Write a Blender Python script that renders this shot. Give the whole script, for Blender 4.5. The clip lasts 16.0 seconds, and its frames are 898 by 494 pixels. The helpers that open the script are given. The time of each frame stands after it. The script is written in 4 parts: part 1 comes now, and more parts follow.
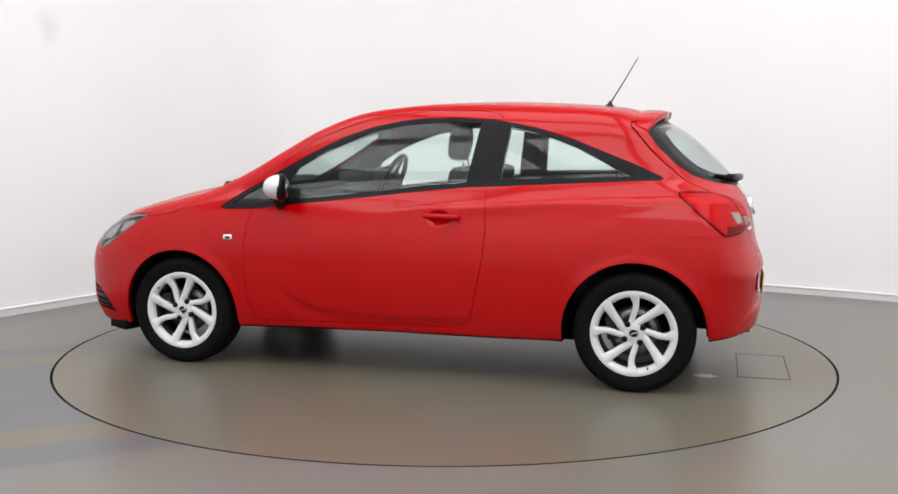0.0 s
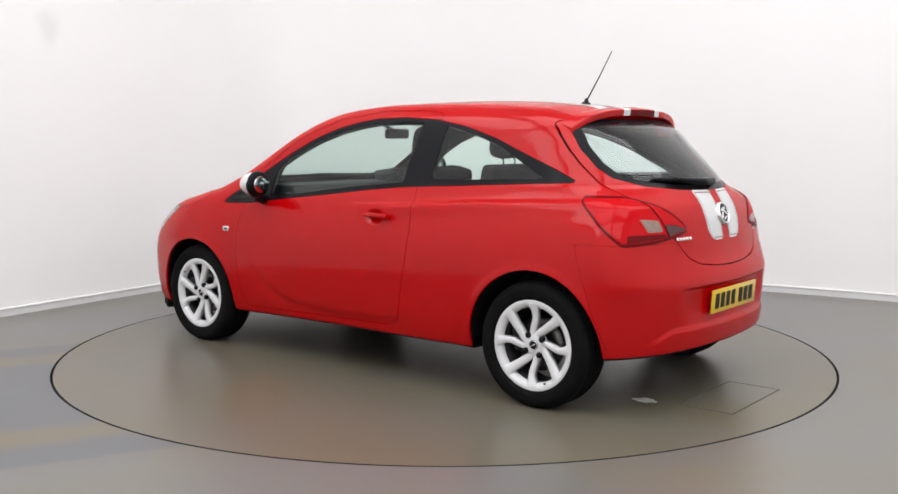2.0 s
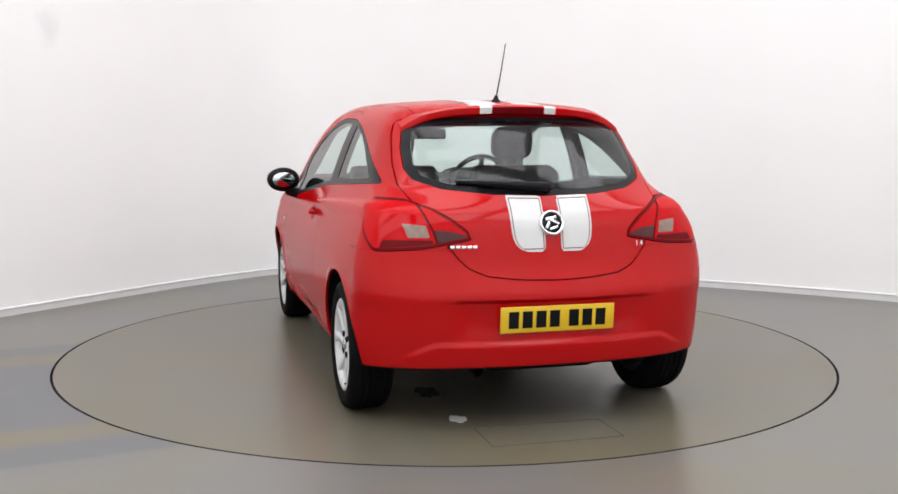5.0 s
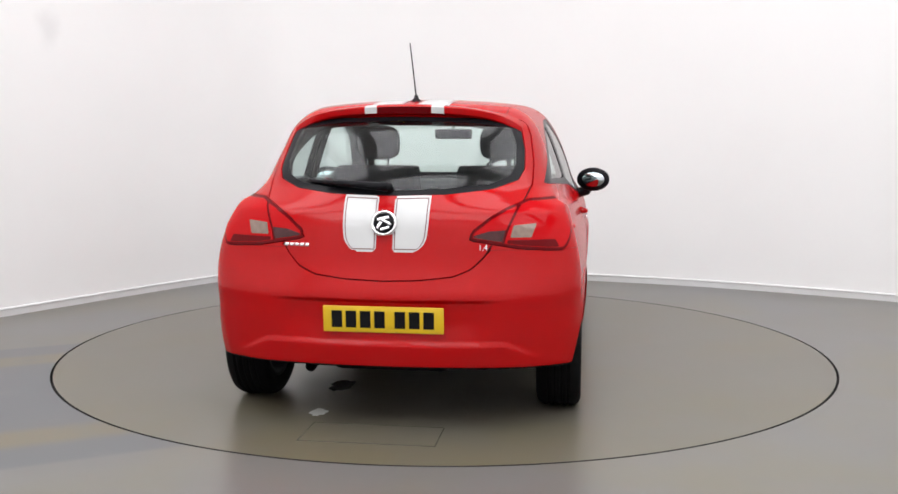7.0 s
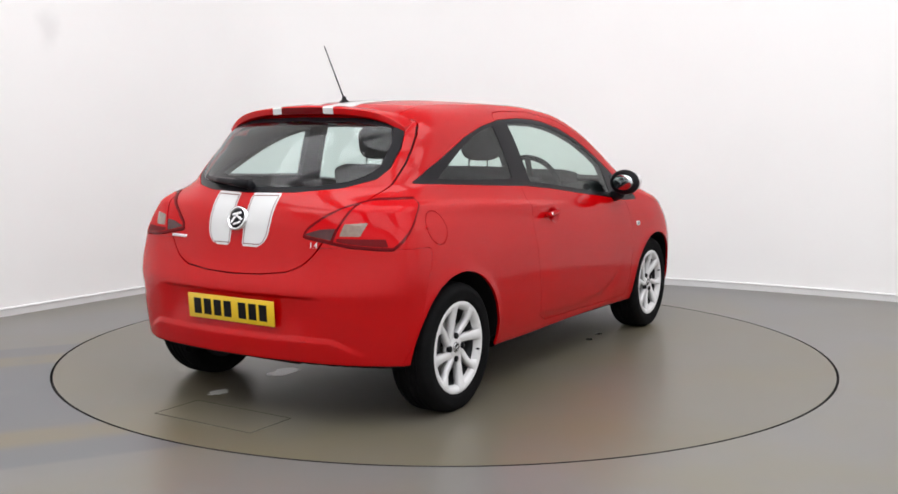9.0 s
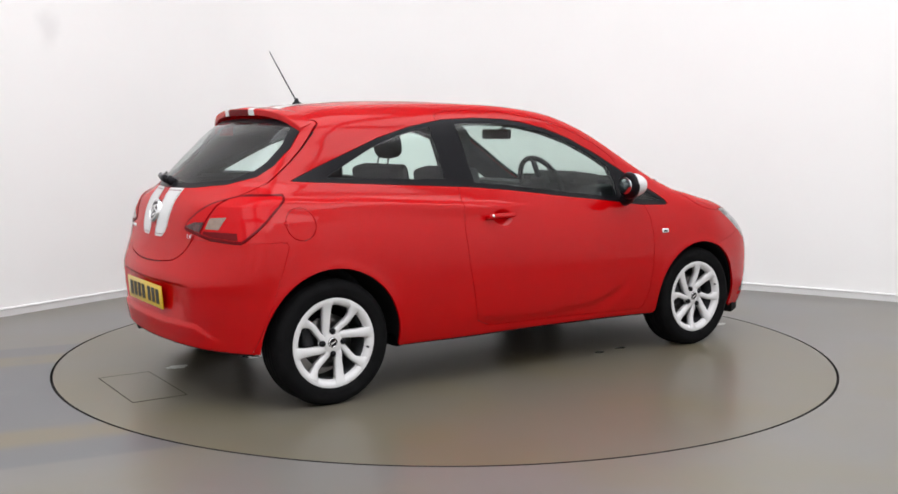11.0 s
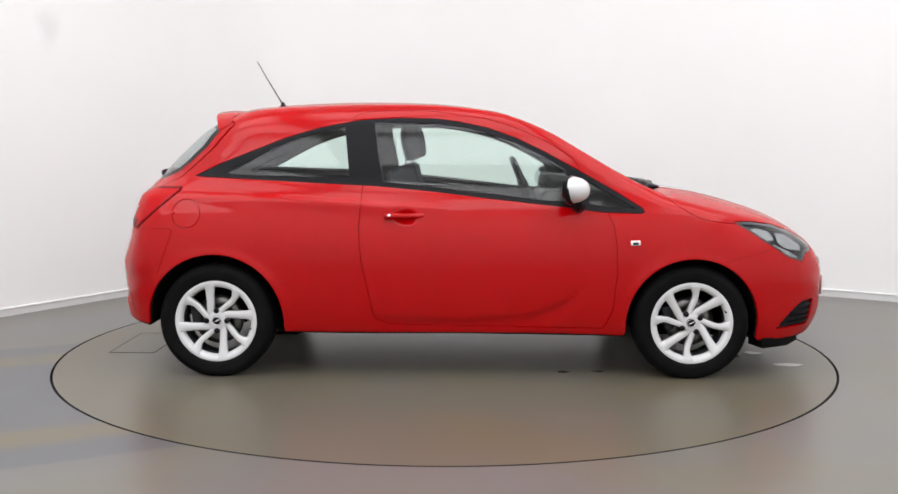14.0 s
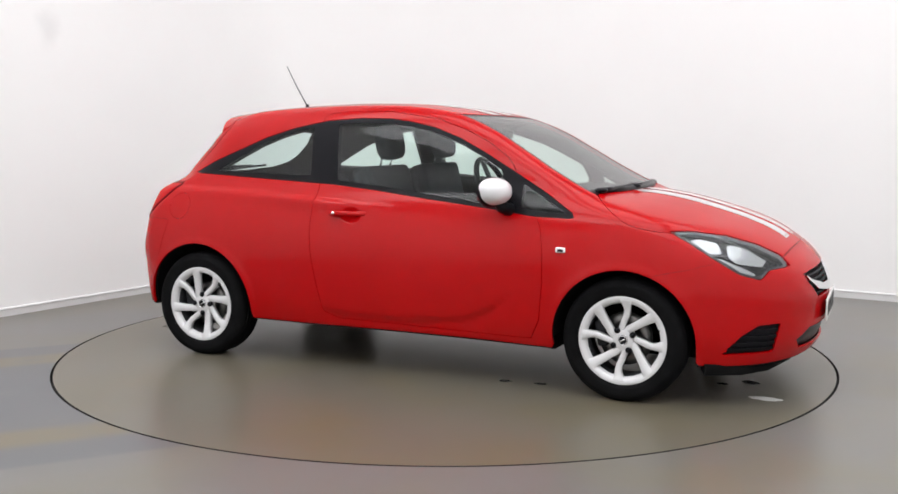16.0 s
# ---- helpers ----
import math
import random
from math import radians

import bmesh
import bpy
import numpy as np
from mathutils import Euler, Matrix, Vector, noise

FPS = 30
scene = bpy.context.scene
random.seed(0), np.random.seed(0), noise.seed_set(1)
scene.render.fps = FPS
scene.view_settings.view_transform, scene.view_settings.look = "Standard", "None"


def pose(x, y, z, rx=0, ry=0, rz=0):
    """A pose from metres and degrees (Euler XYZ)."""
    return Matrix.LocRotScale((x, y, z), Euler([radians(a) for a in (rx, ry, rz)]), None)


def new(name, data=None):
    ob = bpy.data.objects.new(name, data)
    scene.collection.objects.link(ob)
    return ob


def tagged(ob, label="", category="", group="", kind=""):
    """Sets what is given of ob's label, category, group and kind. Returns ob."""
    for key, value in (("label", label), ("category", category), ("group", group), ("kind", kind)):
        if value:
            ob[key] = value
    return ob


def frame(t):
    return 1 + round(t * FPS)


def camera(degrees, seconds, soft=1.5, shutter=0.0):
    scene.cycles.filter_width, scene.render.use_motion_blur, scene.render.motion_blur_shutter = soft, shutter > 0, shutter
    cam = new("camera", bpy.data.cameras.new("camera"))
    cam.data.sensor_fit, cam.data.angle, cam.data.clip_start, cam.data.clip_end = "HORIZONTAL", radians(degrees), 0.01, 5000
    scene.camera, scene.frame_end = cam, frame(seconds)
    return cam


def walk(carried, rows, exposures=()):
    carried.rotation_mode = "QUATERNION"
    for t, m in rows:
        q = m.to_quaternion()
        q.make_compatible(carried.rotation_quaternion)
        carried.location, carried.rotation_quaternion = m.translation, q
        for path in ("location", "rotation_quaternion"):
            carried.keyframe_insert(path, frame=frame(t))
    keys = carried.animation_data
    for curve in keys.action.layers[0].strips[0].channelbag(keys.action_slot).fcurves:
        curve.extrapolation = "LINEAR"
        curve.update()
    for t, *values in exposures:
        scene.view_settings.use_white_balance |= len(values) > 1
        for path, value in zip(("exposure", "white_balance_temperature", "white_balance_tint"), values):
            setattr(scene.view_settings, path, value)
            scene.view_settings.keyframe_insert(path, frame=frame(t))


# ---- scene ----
cam = camera(48.96, 16.0, soft=1.6)
EYE = pose(0, -5.947, 1.261, 83.746, -0.12, -0.195)
walk(cam, [(0.0, EYE), (16.0, EYE)], exposures=[(0.0, 0.0), (16.0, 0.0)])

# ---------------------------------------------------------------- light
world = bpy.data.worlds.new("world")
scene.world = world
world.use_nodes = True
world.node_tree.nodes["Background"].inputs[0].default_value = (1, 1, 1, 1)
world.node_tree.nodes["Background"].inputs[1].default_value = 0.05


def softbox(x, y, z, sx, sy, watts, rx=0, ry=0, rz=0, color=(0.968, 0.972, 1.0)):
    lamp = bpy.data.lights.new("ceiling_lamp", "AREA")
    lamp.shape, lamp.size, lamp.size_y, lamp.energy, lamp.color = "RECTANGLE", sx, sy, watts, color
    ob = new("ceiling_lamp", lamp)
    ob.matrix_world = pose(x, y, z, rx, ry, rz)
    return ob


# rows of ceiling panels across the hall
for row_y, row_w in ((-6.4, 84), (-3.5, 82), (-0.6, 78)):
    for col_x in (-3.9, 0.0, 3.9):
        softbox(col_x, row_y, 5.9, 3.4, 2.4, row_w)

# ---------------------------------------------------------------- materials


def mat(name, color, rough=0.5, metal=0.0, coat=0.0, vary=0.0, scale=8.0, bump=0.0, bump_scale=60.0, emit=0.0, spec=0.5):
    m = bpy.data.materials.new(name)
    m.use_nodes = True
    nt = m.node_tree
    b = nt.nodes["Principled BSDF"]
    b.inputs["Base Color"].default_value = (*color, 1)
    b.inputs["Roughness"].default_value = rough
    b.inputs["Metallic"].default_value = metal
    b.inputs["Coat Weight"].default_value = coat
    b.inputs["Coat Roughness"].default_value = 0.03
    b.inputs["Specular IOR Level"].default_value = spec
    if emit:
        b.inputs["Emission Color"].default_value = (*color, 1)
        b.inputs["Emission Strength"].default_value = emit
    co = nt.nodes.new("ShaderNodeTexCoord")
    if vary:
        n = nt.nodes.new("ShaderNodeTexNoise")
        n.inputs["Scale"].default_value, n.inputs["Detail"].default_value = scale, 6
        nt.links.new(co.outputs["Object"], n.inputs["Vector"])
        r = nt.nodes.new("ShaderNodeMapRange")
        r.inputs[1].default_value, r.inputs[2].default_value = 0.3, 0.7
        r.inputs[3].default_value, r.inputs[4].default_value = 1 - vary, 1 + vary
        nt.links.new(n.outputs[0], r.inputs[0])
        mul = nt.nodes.new("ShaderNodeVectorMath")
        mul.operation = "SCALE"
        mul.inputs[0].default_value = color
        nt.links.new(r.outputs[0], mul.inputs["Scale"])
        nt.links.new(mul.outputs[0], b.inputs["Base Color"])
    if bump:
        n = nt.nodes.new("ShaderNodeTexNoise")
        n.inputs["Scale"].default_value, n.inputs["Detail"].default_value = bump_scale, 4
        nt.links.new(co.outputs["Object"], n.inputs["Vector"])
        k = nt.nodes.new("ShaderNodeBump")
        k.inputs["Strength"].default_value, k.inputs["Distance"].default_value = bump, 0.004
        nt.links.new(n.outputs[0], k.inputs["Height"])
        nt.links.new(k.outputs[0], b.inputs["Normal"])
    return m


def glass_mat(name, tint, gloss=1.0, rough=0.0):
    m = bpy.data.materials.new(name)
    m.use_nodes = True
    nt = m.node_tree
    nt.nodes.remove(nt.nodes["Principled BSDF"])
    out = nt.nodes["Material Output"]
    tr = nt.nodes.new("ShaderNodeBsdfTransparent")
    tr.inputs[0].default_value = (*tint, 1)
    gl = nt.nodes.new("ShaderNodeBsdfGlossy")
    gl.inputs["Roughness"].default_value = rough
    lw = nt.nodes.new("ShaderNodeLayerWeight")
    lw.inputs[0].default_value = 0.5
    pw = nt.nodes.new("ShaderNodeMath")
    pw.operation = "POWER"
    pw.inputs[1].default_value = 4.5
    nt.links.new(lw.outputs["Facing"], pw.inputs[0])
    fr = nt.nodes.new("ShaderNodeMapRange")
    fr.inputs[3].default_value, fr.inputs[4].default_value = 0.045 * gloss, 0.95 * gloss
    nt.links.new(pw.outputs[0], fr.inputs[0])
    mx = nt.nodes.new("ShaderNodeMixShader")
    nt.links.new(fr.outputs[0], mx.inputs[0])
    nt.links.new(tr.outputs[0], mx.inputs[1])
    nt.links.new(gl.outputs[0], mx.inputs[2])
    nt.links.new(mx.outputs[0], out.inputs[0])
    return m


RED = mat("red_paint", (0.43, 0.0010, 0.0024), rough=0.45, coat=0.55, spec=0.0, vary=0.03, scale=3)
RED.node_tree.nodes["Principled BSDF"].inputs["Coat Roughness"].default_value = 0.11
BLACK = mat("black_trim", (0.007, 0.007, 0.009), rough=0.30, spec=0.12)
RUBBER = mat("tyre_rubber", (0.0065, 0.0065, 0.007), rough=0.75, spec=0.06, vary=0.25, scale=14, bump=0.2, bump_scale=150)
DARK = mat("dark_lining", (0.016, 0.017, 0.019), rough=0.85, spec=0.1, vary=0.15, scale=30)
UNDER = mat("underbody_black", (0.006, 0.006, 0.006), rough=0.9, spec=0.1, vary=0.3, scale=10)
WHITE = mat("white_paint", (0.68, 0.68, 0.69), rough=0.28, coat=0.6, vary=0.02)
CLOTH = mat("seat_cloth", (0.028, 0.030, 0.034), rough=0.95, spec=0.1, vary=0.25, scale=60, bump=0.4, bump_scale=400)
PLASTIC = mat("dash_plastic", (0.024, 0.025, 0.028), rough=0.6, spec=0.2, bump=0.2, bump_scale=500)
CHROME = mat("chrome", (0.80, 0.80, 0.81), rough=0.08, metal=1.0)
STEEL = mat("brake_steel", (0.17, 0.165, 0.16), rough=0.35, metal=1.0, vary=0.2, scale=30)
GLASS = glass_mat("tinted_glass", (0.84, 0.95, 0.91))
REARGLASS = glass_mat("rear_glass", (0.80, 0.88, 0.87))


# ---------------------------------------------------------------- mesh helpers


def part(name, bm, material, parent, label="", smooth=True):
    """Links a bmesh as one mesh object under a thing or under a part."""
    me = bpy.data.meshes.new(name)
    bm.normal_update()
    bm.to_mesh(me)
    bm.free()
    if smooth:
        me.shade_smooth()
    for m in material if isinstance(material, (list, tuple)) else [material]:
        me.materials.append(m)
    ob = new(name, me)
    ob.parent = parent
    if label:
        ob["label"] = label
    return ob


def rounded(bm, width, segments=2, angle=30):
    edges = [e for e in bm.edges if len(e.link_faces) == 2 and e.calc_face_angle(0) > radians(angle)]
    bmesh.ops.bevel(bm, geom=edges, offset=width, segments=segments, affect="EDGES", profile=0.5, clamp_overlap=True)
    return bm


def box(sx, sy, sz, m=None, bevel=0.0, segments=2):
    bm = bmesh.new()
    bmesh.ops.create_cube(bm, size=1, matrix=Matrix.Diagonal((sx, sy, sz, 1)))
    if bevel:
        rounded(bm, bevel, segments)
    if m is not None:
        bm.transform(m)
    return bm


def merge(*bms):
    out = bmesh.new()
    for b in bms:
        me = bpy.data.meshes.new("tmp")
        b.to_mesh(me)
        out.from_mesh(me)
        bpy.data.meshes.remove(me)
        b.free()
    return out


def lathe(profile, steps=48, closed=False):
    """Turns a profile of (radius, height) round the y axis."""
    bm = bmesh.new()
    rings = []
    for i in range(steps):
        a = 2 * math.pi * i / steps
        rings.append([bm.verts.new((r * math.cos(a), h, r * math.sin(a))) for r, h in profile])
    n = len(profile)
    for i in range(steps):
        p, q = rings[i], rings[(i + 1) % steps]
        for j in range(n if closed else n - 1):
            k = (j + 1) % n
            bm.faces.new((p[j], p[k], q[k], q[j]))
    bmesh.ops.recalc_face_normals(bm, faces=bm.faces)
    return bm


def slab(outline, depth, bevel=0.0, hole=None):
    """A flat plate from an outline in x, y, thick along z from 0 to depth."""
    bm = bmesh.new()
    f = bm.faces.new([bm.verts.new((x, y, 0)) for x, y in outline])
    r = bmesh.ops.extrude_face_region(bm, geom=[f])
    bmesh.ops.translate(bm, verts=[v for v in r["geom"] if isinstance(v, bmesh.types.BMVert)], vec=(0, 0, depth))
    bmesh.ops.recalc_face_normals(bm, faces=bm.faces)
    if bevel:
        rounded(bm, bevel, 2, 40)
    return bm


def tube(points, radius, sides=8, taper=1.0):
    bm = bmesh.new()
    pts = [Vector(p) for p in points]
    rings = []
    for i, p in enumerate(pts):
        d = (pts[min(i + 1, len(pts) - 1)] - pts[max(i - 1, 0)]).normalized()
        q = d.to_track_quat("Z", "Y")
        r = radius * (1 + (taper - 1) * i / (len(pts) - 1))
        rings.append([bm.verts.new(p + q @ Vector((r * math.cos(2 * math.pi * k / sides), r * math.sin(2 * math.pi * k / sides), 0))) for k in range(sides)])
    for a, b in zip(rings, rings[1:]):
        for k in range(sides):
            bm.faces.new((a[k], a[(k + 1) % sides], b[(k + 1) % sides], b[k]))
    bm.faces.new(rings[0][::-1]), bm.faces.new(rings[-1])
    bmesh.ops.recalc_face_normals(bm, faces=bm.faces)
    return bm


# ---------------------------------------------------------------- the car's surface
# Car space: x to the nose, y to its left, z up, origin on the floor between the axles.


def curve(*pts):
    """A smooth function through control points (cubic Hermite)."""
    X, Y = np.array([p[0] for p in pts], float), np.array([p[1] for p in pts], float)
    s = np.diff(Y) / np.diff(X)
    d = np.concatenate([[s[0]], (s[:-1] * np.diff(X)[1:] + s[1:] * np.diff(X)[:-1]) / (X[2:] - X[:-2]), [s[-1]]])

    def f(x):
        x = np.asarray(x, float)
        i = np.clip(np.searchsorted(X, x) - 1, 0, len(X) - 2)
        h = X[i + 1] - X[i]
        u = np.clip((x - X[i]) / h, 0, 1)
        y = (2 * u**3 - 3 * u**2 + 1) * Y[i] + (u**3 - 2 * u**2 + u) * h * d[i] + (3 * u**2 - 2 * u**3) * Y[i + 1] + (u**3 - u**2) * h * d[i + 1]
        return y + np.where(x < X[0], (x - X[0]) * d[0], 0) + np.where(x > X[-1], (x - X[-1]) * d[-1], 0)

    return f


def smax(a, b, k):
    h = np.maximum(k - np.abs(a - b), 0) / k
    return np.maximum(a, b) + h * h * k / 4


def step(a, b, x):
    u = np.clip((x - a) / (b - a), 0, 1)
    return u * u * (3 - 2 * u)


section = curve((0.10, 0.765), (0.22, 0.805), (0.32, 0.832), (0.45, 0.848), (0.60, 0.853), (0.72, 0.846), (0.84, 0.820), (0.93, 0.787), (0.99, 0.758),
                (1.03, 0.743), (1.10, 0.722), (1.20, 0.688), (1.30, 0.648), (1.37, 0.614), (1.50, 0.54))
plan_low = curve((-1.95, -0.085), (-1.75, -0.032), (-1.50, -0.012), (-1.25, -0.003), (-0.80, 0.0), (-0.3, 0.0), (0.5, 0.0), (0.95, 0.004), (1.25, 0.010), (1.50, 0.002),
                 (1.75, -0.030), (2.10, -0.11))
plan_high = curve((-1.80, -0.130), (-1.50, -0.070), (-1.20, -0.042), (-0.70, -0.014), (0.0, 0.0), (0.6, 0.004), (1.0, -0.008), (1.5, -0.05))
crown = curve((-1.50, 1.380), (-1.38, 1.400), (-1.19, 1.430), (-1.01, 1.449), (-0.67, 1.468), (-0.33, 1.470), (0.02, 1.450), (0.32, 1.397), (0.52, 1.316), (0.70, 1.214),
              (0.88, 1.110), (1.05, 1.026), (1.15, 0.992), (1.25, 0.982), (1.40, 0.958), (1.57, 0.914), (1.74, 0.860), (1.90, 0.790), (2.02, 0.720), (2.15, 0.61))
tail = curve((0.10, -1.80), (0.24, -1.852), (0.31, -1.866), (0.40, -1.880), (0.52, -1.891), (0.60, -1.892), (0.66, -1.872), (0.72, -1.852), (0.82, -1.832),
             (0.90, -1.814), (0.96, -1.788), (1.02, -1.750), (1.12, -1.666), (1.25, -1.528), (1.36, -1.392), (1.50, -1.22))
nose = curve((0.05, 1.98), (0.15, 2.03), (0.22, 2.075), (0.30, 2.112), (0.42, 2.122), (0.55, 2.120), (0.63, 2.098), (0.70, 2.06), (0.80, 1.97))
hem = curve((-1.95, 0.295), (-1.60, 0.280), (-1.3, 0.25), (-0.8, 0.245), (0.9, 0.232), (1.5, 0.205), (1.75, 0.205), (2.15, 0.225))
swoosh = curve((-0.55, 0.40), (-0.40, 0.345), (-0.1, 0.325), (0.25, 0.335), (0.48, 0.375), (0.62, 0.45), (0.72, 0.56))
shoulder = curve((-1.60, 0.985), (-1.46, 0.972), (-1.0, 0.955), (-0.5, 0.925), (0.0, 0.90), (0.6, 0.86), (0.9, 0.82))


def half_width(x, z):
    up = step(0.86, 1.10, z)
    w = section(z) + plan_low(x) * (1 - up) + plan_high(x) * up
    fade = step(-0.52, -0.30, x) * (1 - step(0.55, 0.74, x))
    d = swoosh(x) - z
    w = w - 0.011 * fade * step(-0.008, 0.03, d) * (1 - step(0.03, 0.12, d))
    d = z - shoulder(x)
    w = w + 0.017 * (1 - step(-0.5, 0.1, x)) * np.exp(-(np.maximum(d, 0) / 0.012) ** 2 - (np.minimum(d, 0) / 0.045) ** 2)
    for cx, cz, r in ((-1.255, 0.295, 0.355), (1.255, 0.295, 0.345)):
        q = np.hypot(x - cx, z - cz) - r
        w = w + 0.008 * np.exp(-((q - 0.008) / 0.030) ** 2) * step(0.15, 0.3, z)
    # cup behind the door handle
    e = ((x + 0.245) / 0.068) ** 2 + ((z - 0.852) / 0.046) ** 2
    return w - 0.020 * np.clip(1 - e, 0, 1) ** 1.5


def body(P):
    """Signed field of the closed body, negative inside."""
    x, y, z = P[..., 0], np.abs(P[..., 1]), P[..., 2]
    side = (y - half_width(x, z)) * 0.95
    lean = 0.03
    xs = x + lean * y * y
    drop = 0.115 - 0.075 * step(-0.8, 0.3, x) + 0.072 * step(1.0, 1.4, x)
    c = crown(xs)
    slope = (crown(xs + 0.01) - c) * 100
    top = (z - c + drop * y * y + 0.16 * y**6 * (1 - step(-0.8, 0.1, x))) / np.sqrt(1 + slope * slope)
    hi = step(0.76, 1.0, z)
    wrap = (0.20 + 0.04 * hi) * y * y + (0.36 - 0.14 * step(0.52, 0.72, z) + 0.20 * hi) * y**6
    ts = (tail(z + 0.01) - tail(z)) * 100
    # recess for the plate under a crease, and the proud lower panel
    dent = 0.019 * step(0.36, 0.50, z) * (1 - step(0.566, 0.584, z)) * (1 - step(0.36, 0.52, y))
    lip = 0.398 - 0.06 * step(0.50, 0.68, y)
    dent = dent - 0.012 * (1 - step(lip - 0.020, lip + 0.010, z)) * (1 - step(0.54, 0.72, y))
    wrap = wrap + 0.36 * step(0.94, 1.06, z) * (1 - 0.5 * step(1.2, 1.36, z)) * y * y
    back = (tail(z) + dent + wrap - x) / np.sqrt(1 + ts * ts)
    ns = (nose(z + 0.01) - nose(z)) * 100
    front = (x - nose(z) + 0.33 * y * y + 0.80 * y**6) / np.sqrt(1 + ns * ns)
    k = 0.10 - 0.038 * step(-0.8, 0.2, x) + 0.02 * step(1.2, 1.6, x)
    f = smax(side, top, k)
    f = smax(f, back, 0.065 + 0.05 * step(1.0, 1.12, z))
    f = smax(f, front, 0.10)
    return smax(f, hem(x) - 0.012 - z, 0.02)


def slope_of(P, e=1e-3):
    g = np.stack([body(P + e * v) - body(P - e * v) for v in np.eye(3)], -1) / (2 * e)
    return g


def settle(P, n=3):
    for _ in range(n):
        g = slope_of(P)
        P = P - g * (body(P) / np.maximum((g * g).sum(-1), 0.05))[:, None]
    return P


def normals_of(P):
    g = slope_of(P, 2e-3)
    return g / np.maximum(np.linalg.norm(g, axis=-1, keepdims=True), 1e-9)


def skin(h=0.022):
    """Triangles of the body's surface, from a grid of cells."""
    lo, hi = np.array((-2.05, -0.97, 0.1)), np.array((2.25, 0.97, 1.58))
    n = np.ceil((hi - lo) / h).astype(int)
    ax = [lo[i] + h * np.arange(n[i] + 1) for i in range(3)]
    P = np.stack(np.meshgrid(*ax, indexing="ij"), -1)
    F = body(P)
    cnt, pos = np.zeros(n), np.zeros((*n, 3))
    for a in range(3):
        m0 = [slice(None)] * 3
        m1 = [slice(None)] * 3
        m0[a], m1[a] = slice(0, -1), slice(1, None)
        f0, f1 = F[tuple(m0)], F[tuple(m1)]
        cross = (f0 < 0) != (f1 < 0)
        u = np.where(cross, f0 / np.where(f0 == f1, 1, f0 - f1), 0)
        q = P[tuple(m0)].copy()
        q[..., a] += u * h
        b, c = [i for i in range(3) if i != a]
        for sb in (0, 1):
            for sc in (0, 1):
                s = [slice(None)] * 3
                s[b] = slice(sb, sb + n[b])
                s[c] = slice(sc, sc + n[c])
                s = tuple(s)
                cnt += cross[s]
                pos += np.where(cross[s][..., None], q[s], 0)
    live = cnt > 0
    idx = np.full(n, -1)
    idx[live] = np.arange(live.sum())
    V = settle(pos[live] / cnt[live][:, None], 4)
    quads = []
    for a in range(3):
        b, c = [(1, 2), (2, 0), (0, 1)][a]
        m0 = [slice(None)] * 3
        m1 = [slice(None)] * 3
        m0[a], m1[a] = slice(0, -1), slice(1, None)
        f0, f1 = F[tuple(m0)] < 0, F[tuple(m1)] < 0
        I = np.argwhere(f0 != f1)
        I = I[(I[:, b] > 0) & (I[:, b] < n[b]) & (I[:, c] > 0) & (I[:, c] < n[c])]
        flip = f0[tuple(I.T)]
        eb, ec = np.eye(3, dtype=int)[b], np.eye(3, dtype=int)[c]
        q = np.stack([idx[tuple((I - eb - ec).T)], idx[tuple((I - ec).T)], idx[tuple(I.T)], idx[tuple((I - eb).T)]], 1)
        q[~flip] = q[~flip][:, ::-1]
        quads.append(q)
    Q = np.concatenate(quads)
    return V, np.concatenate([Q[:, [0, 1, 2]], Q[:, [0, 2, 3]]])


def clip(V, T, g):
    """The part of a surface where the field g is negative, cut along g = 0."""
    s = g(V)
    ins = s < 0
    k = ins[T].sum(1)
    keep, one, two = T[k == 3], T[k == 1], T[k == 2]
    newV, tris = [V], [keep]
    base = len(V)

    def cut(a, b):
        u = (s[a] / (s[a] - s[b]))[:, None]
        return V[a] * (1 - u) + V[b] * u

    if len(one):
        r = np.argmax(ins[one], 1)
        a, b, c = [one[np.arange(len(one)), (r + j) % 3] for j in range(3)]
        i = base + np.arange(len(one))
        newV += [cut(a, b), cut(a, c)]
        tris.append(np.stack([a, i, i + len(one)], 1))
        base += 2 * len(one)
    if len(two):
        r = np.argmin(ins[two], 1)
        a, b, c = [two[np.arange(len(two)), (r + j) % 3] for j in range(3)]
        i = base + np.arange(len(two))
        j = i + len(two)
        newV += [cut(b, a), cut(c, a)]
        tris += [np.stack([i, b, c], 1), np.stack([i, c, j], 1)]
    V2, T2 = np.concatenate(newV), np.concatenate(tris)
    # weld and compact
    key = np.round(V2 * 20000).astype(np.int64)
    _, first, inv = np.unique(key[:, 0] * 10**11 + key[:, 1] * 10**5 * 3 + key[:, 2], return_index=True, return_inverse=True)
    V2, T2 = V2[first], inv.reshape(-1)[T2]
    T2 = T2[(T2[:, 0] != T2[:, 1]) & (T2[:, 1] != T2[:, 2]) & (T2[:, 0] != T2[:, 2])]
    used = np.unique(T2)
    re = np.full(len(V2), -1)
    re[used] = np.arange(len(used))
    return V2[used], re[T2]


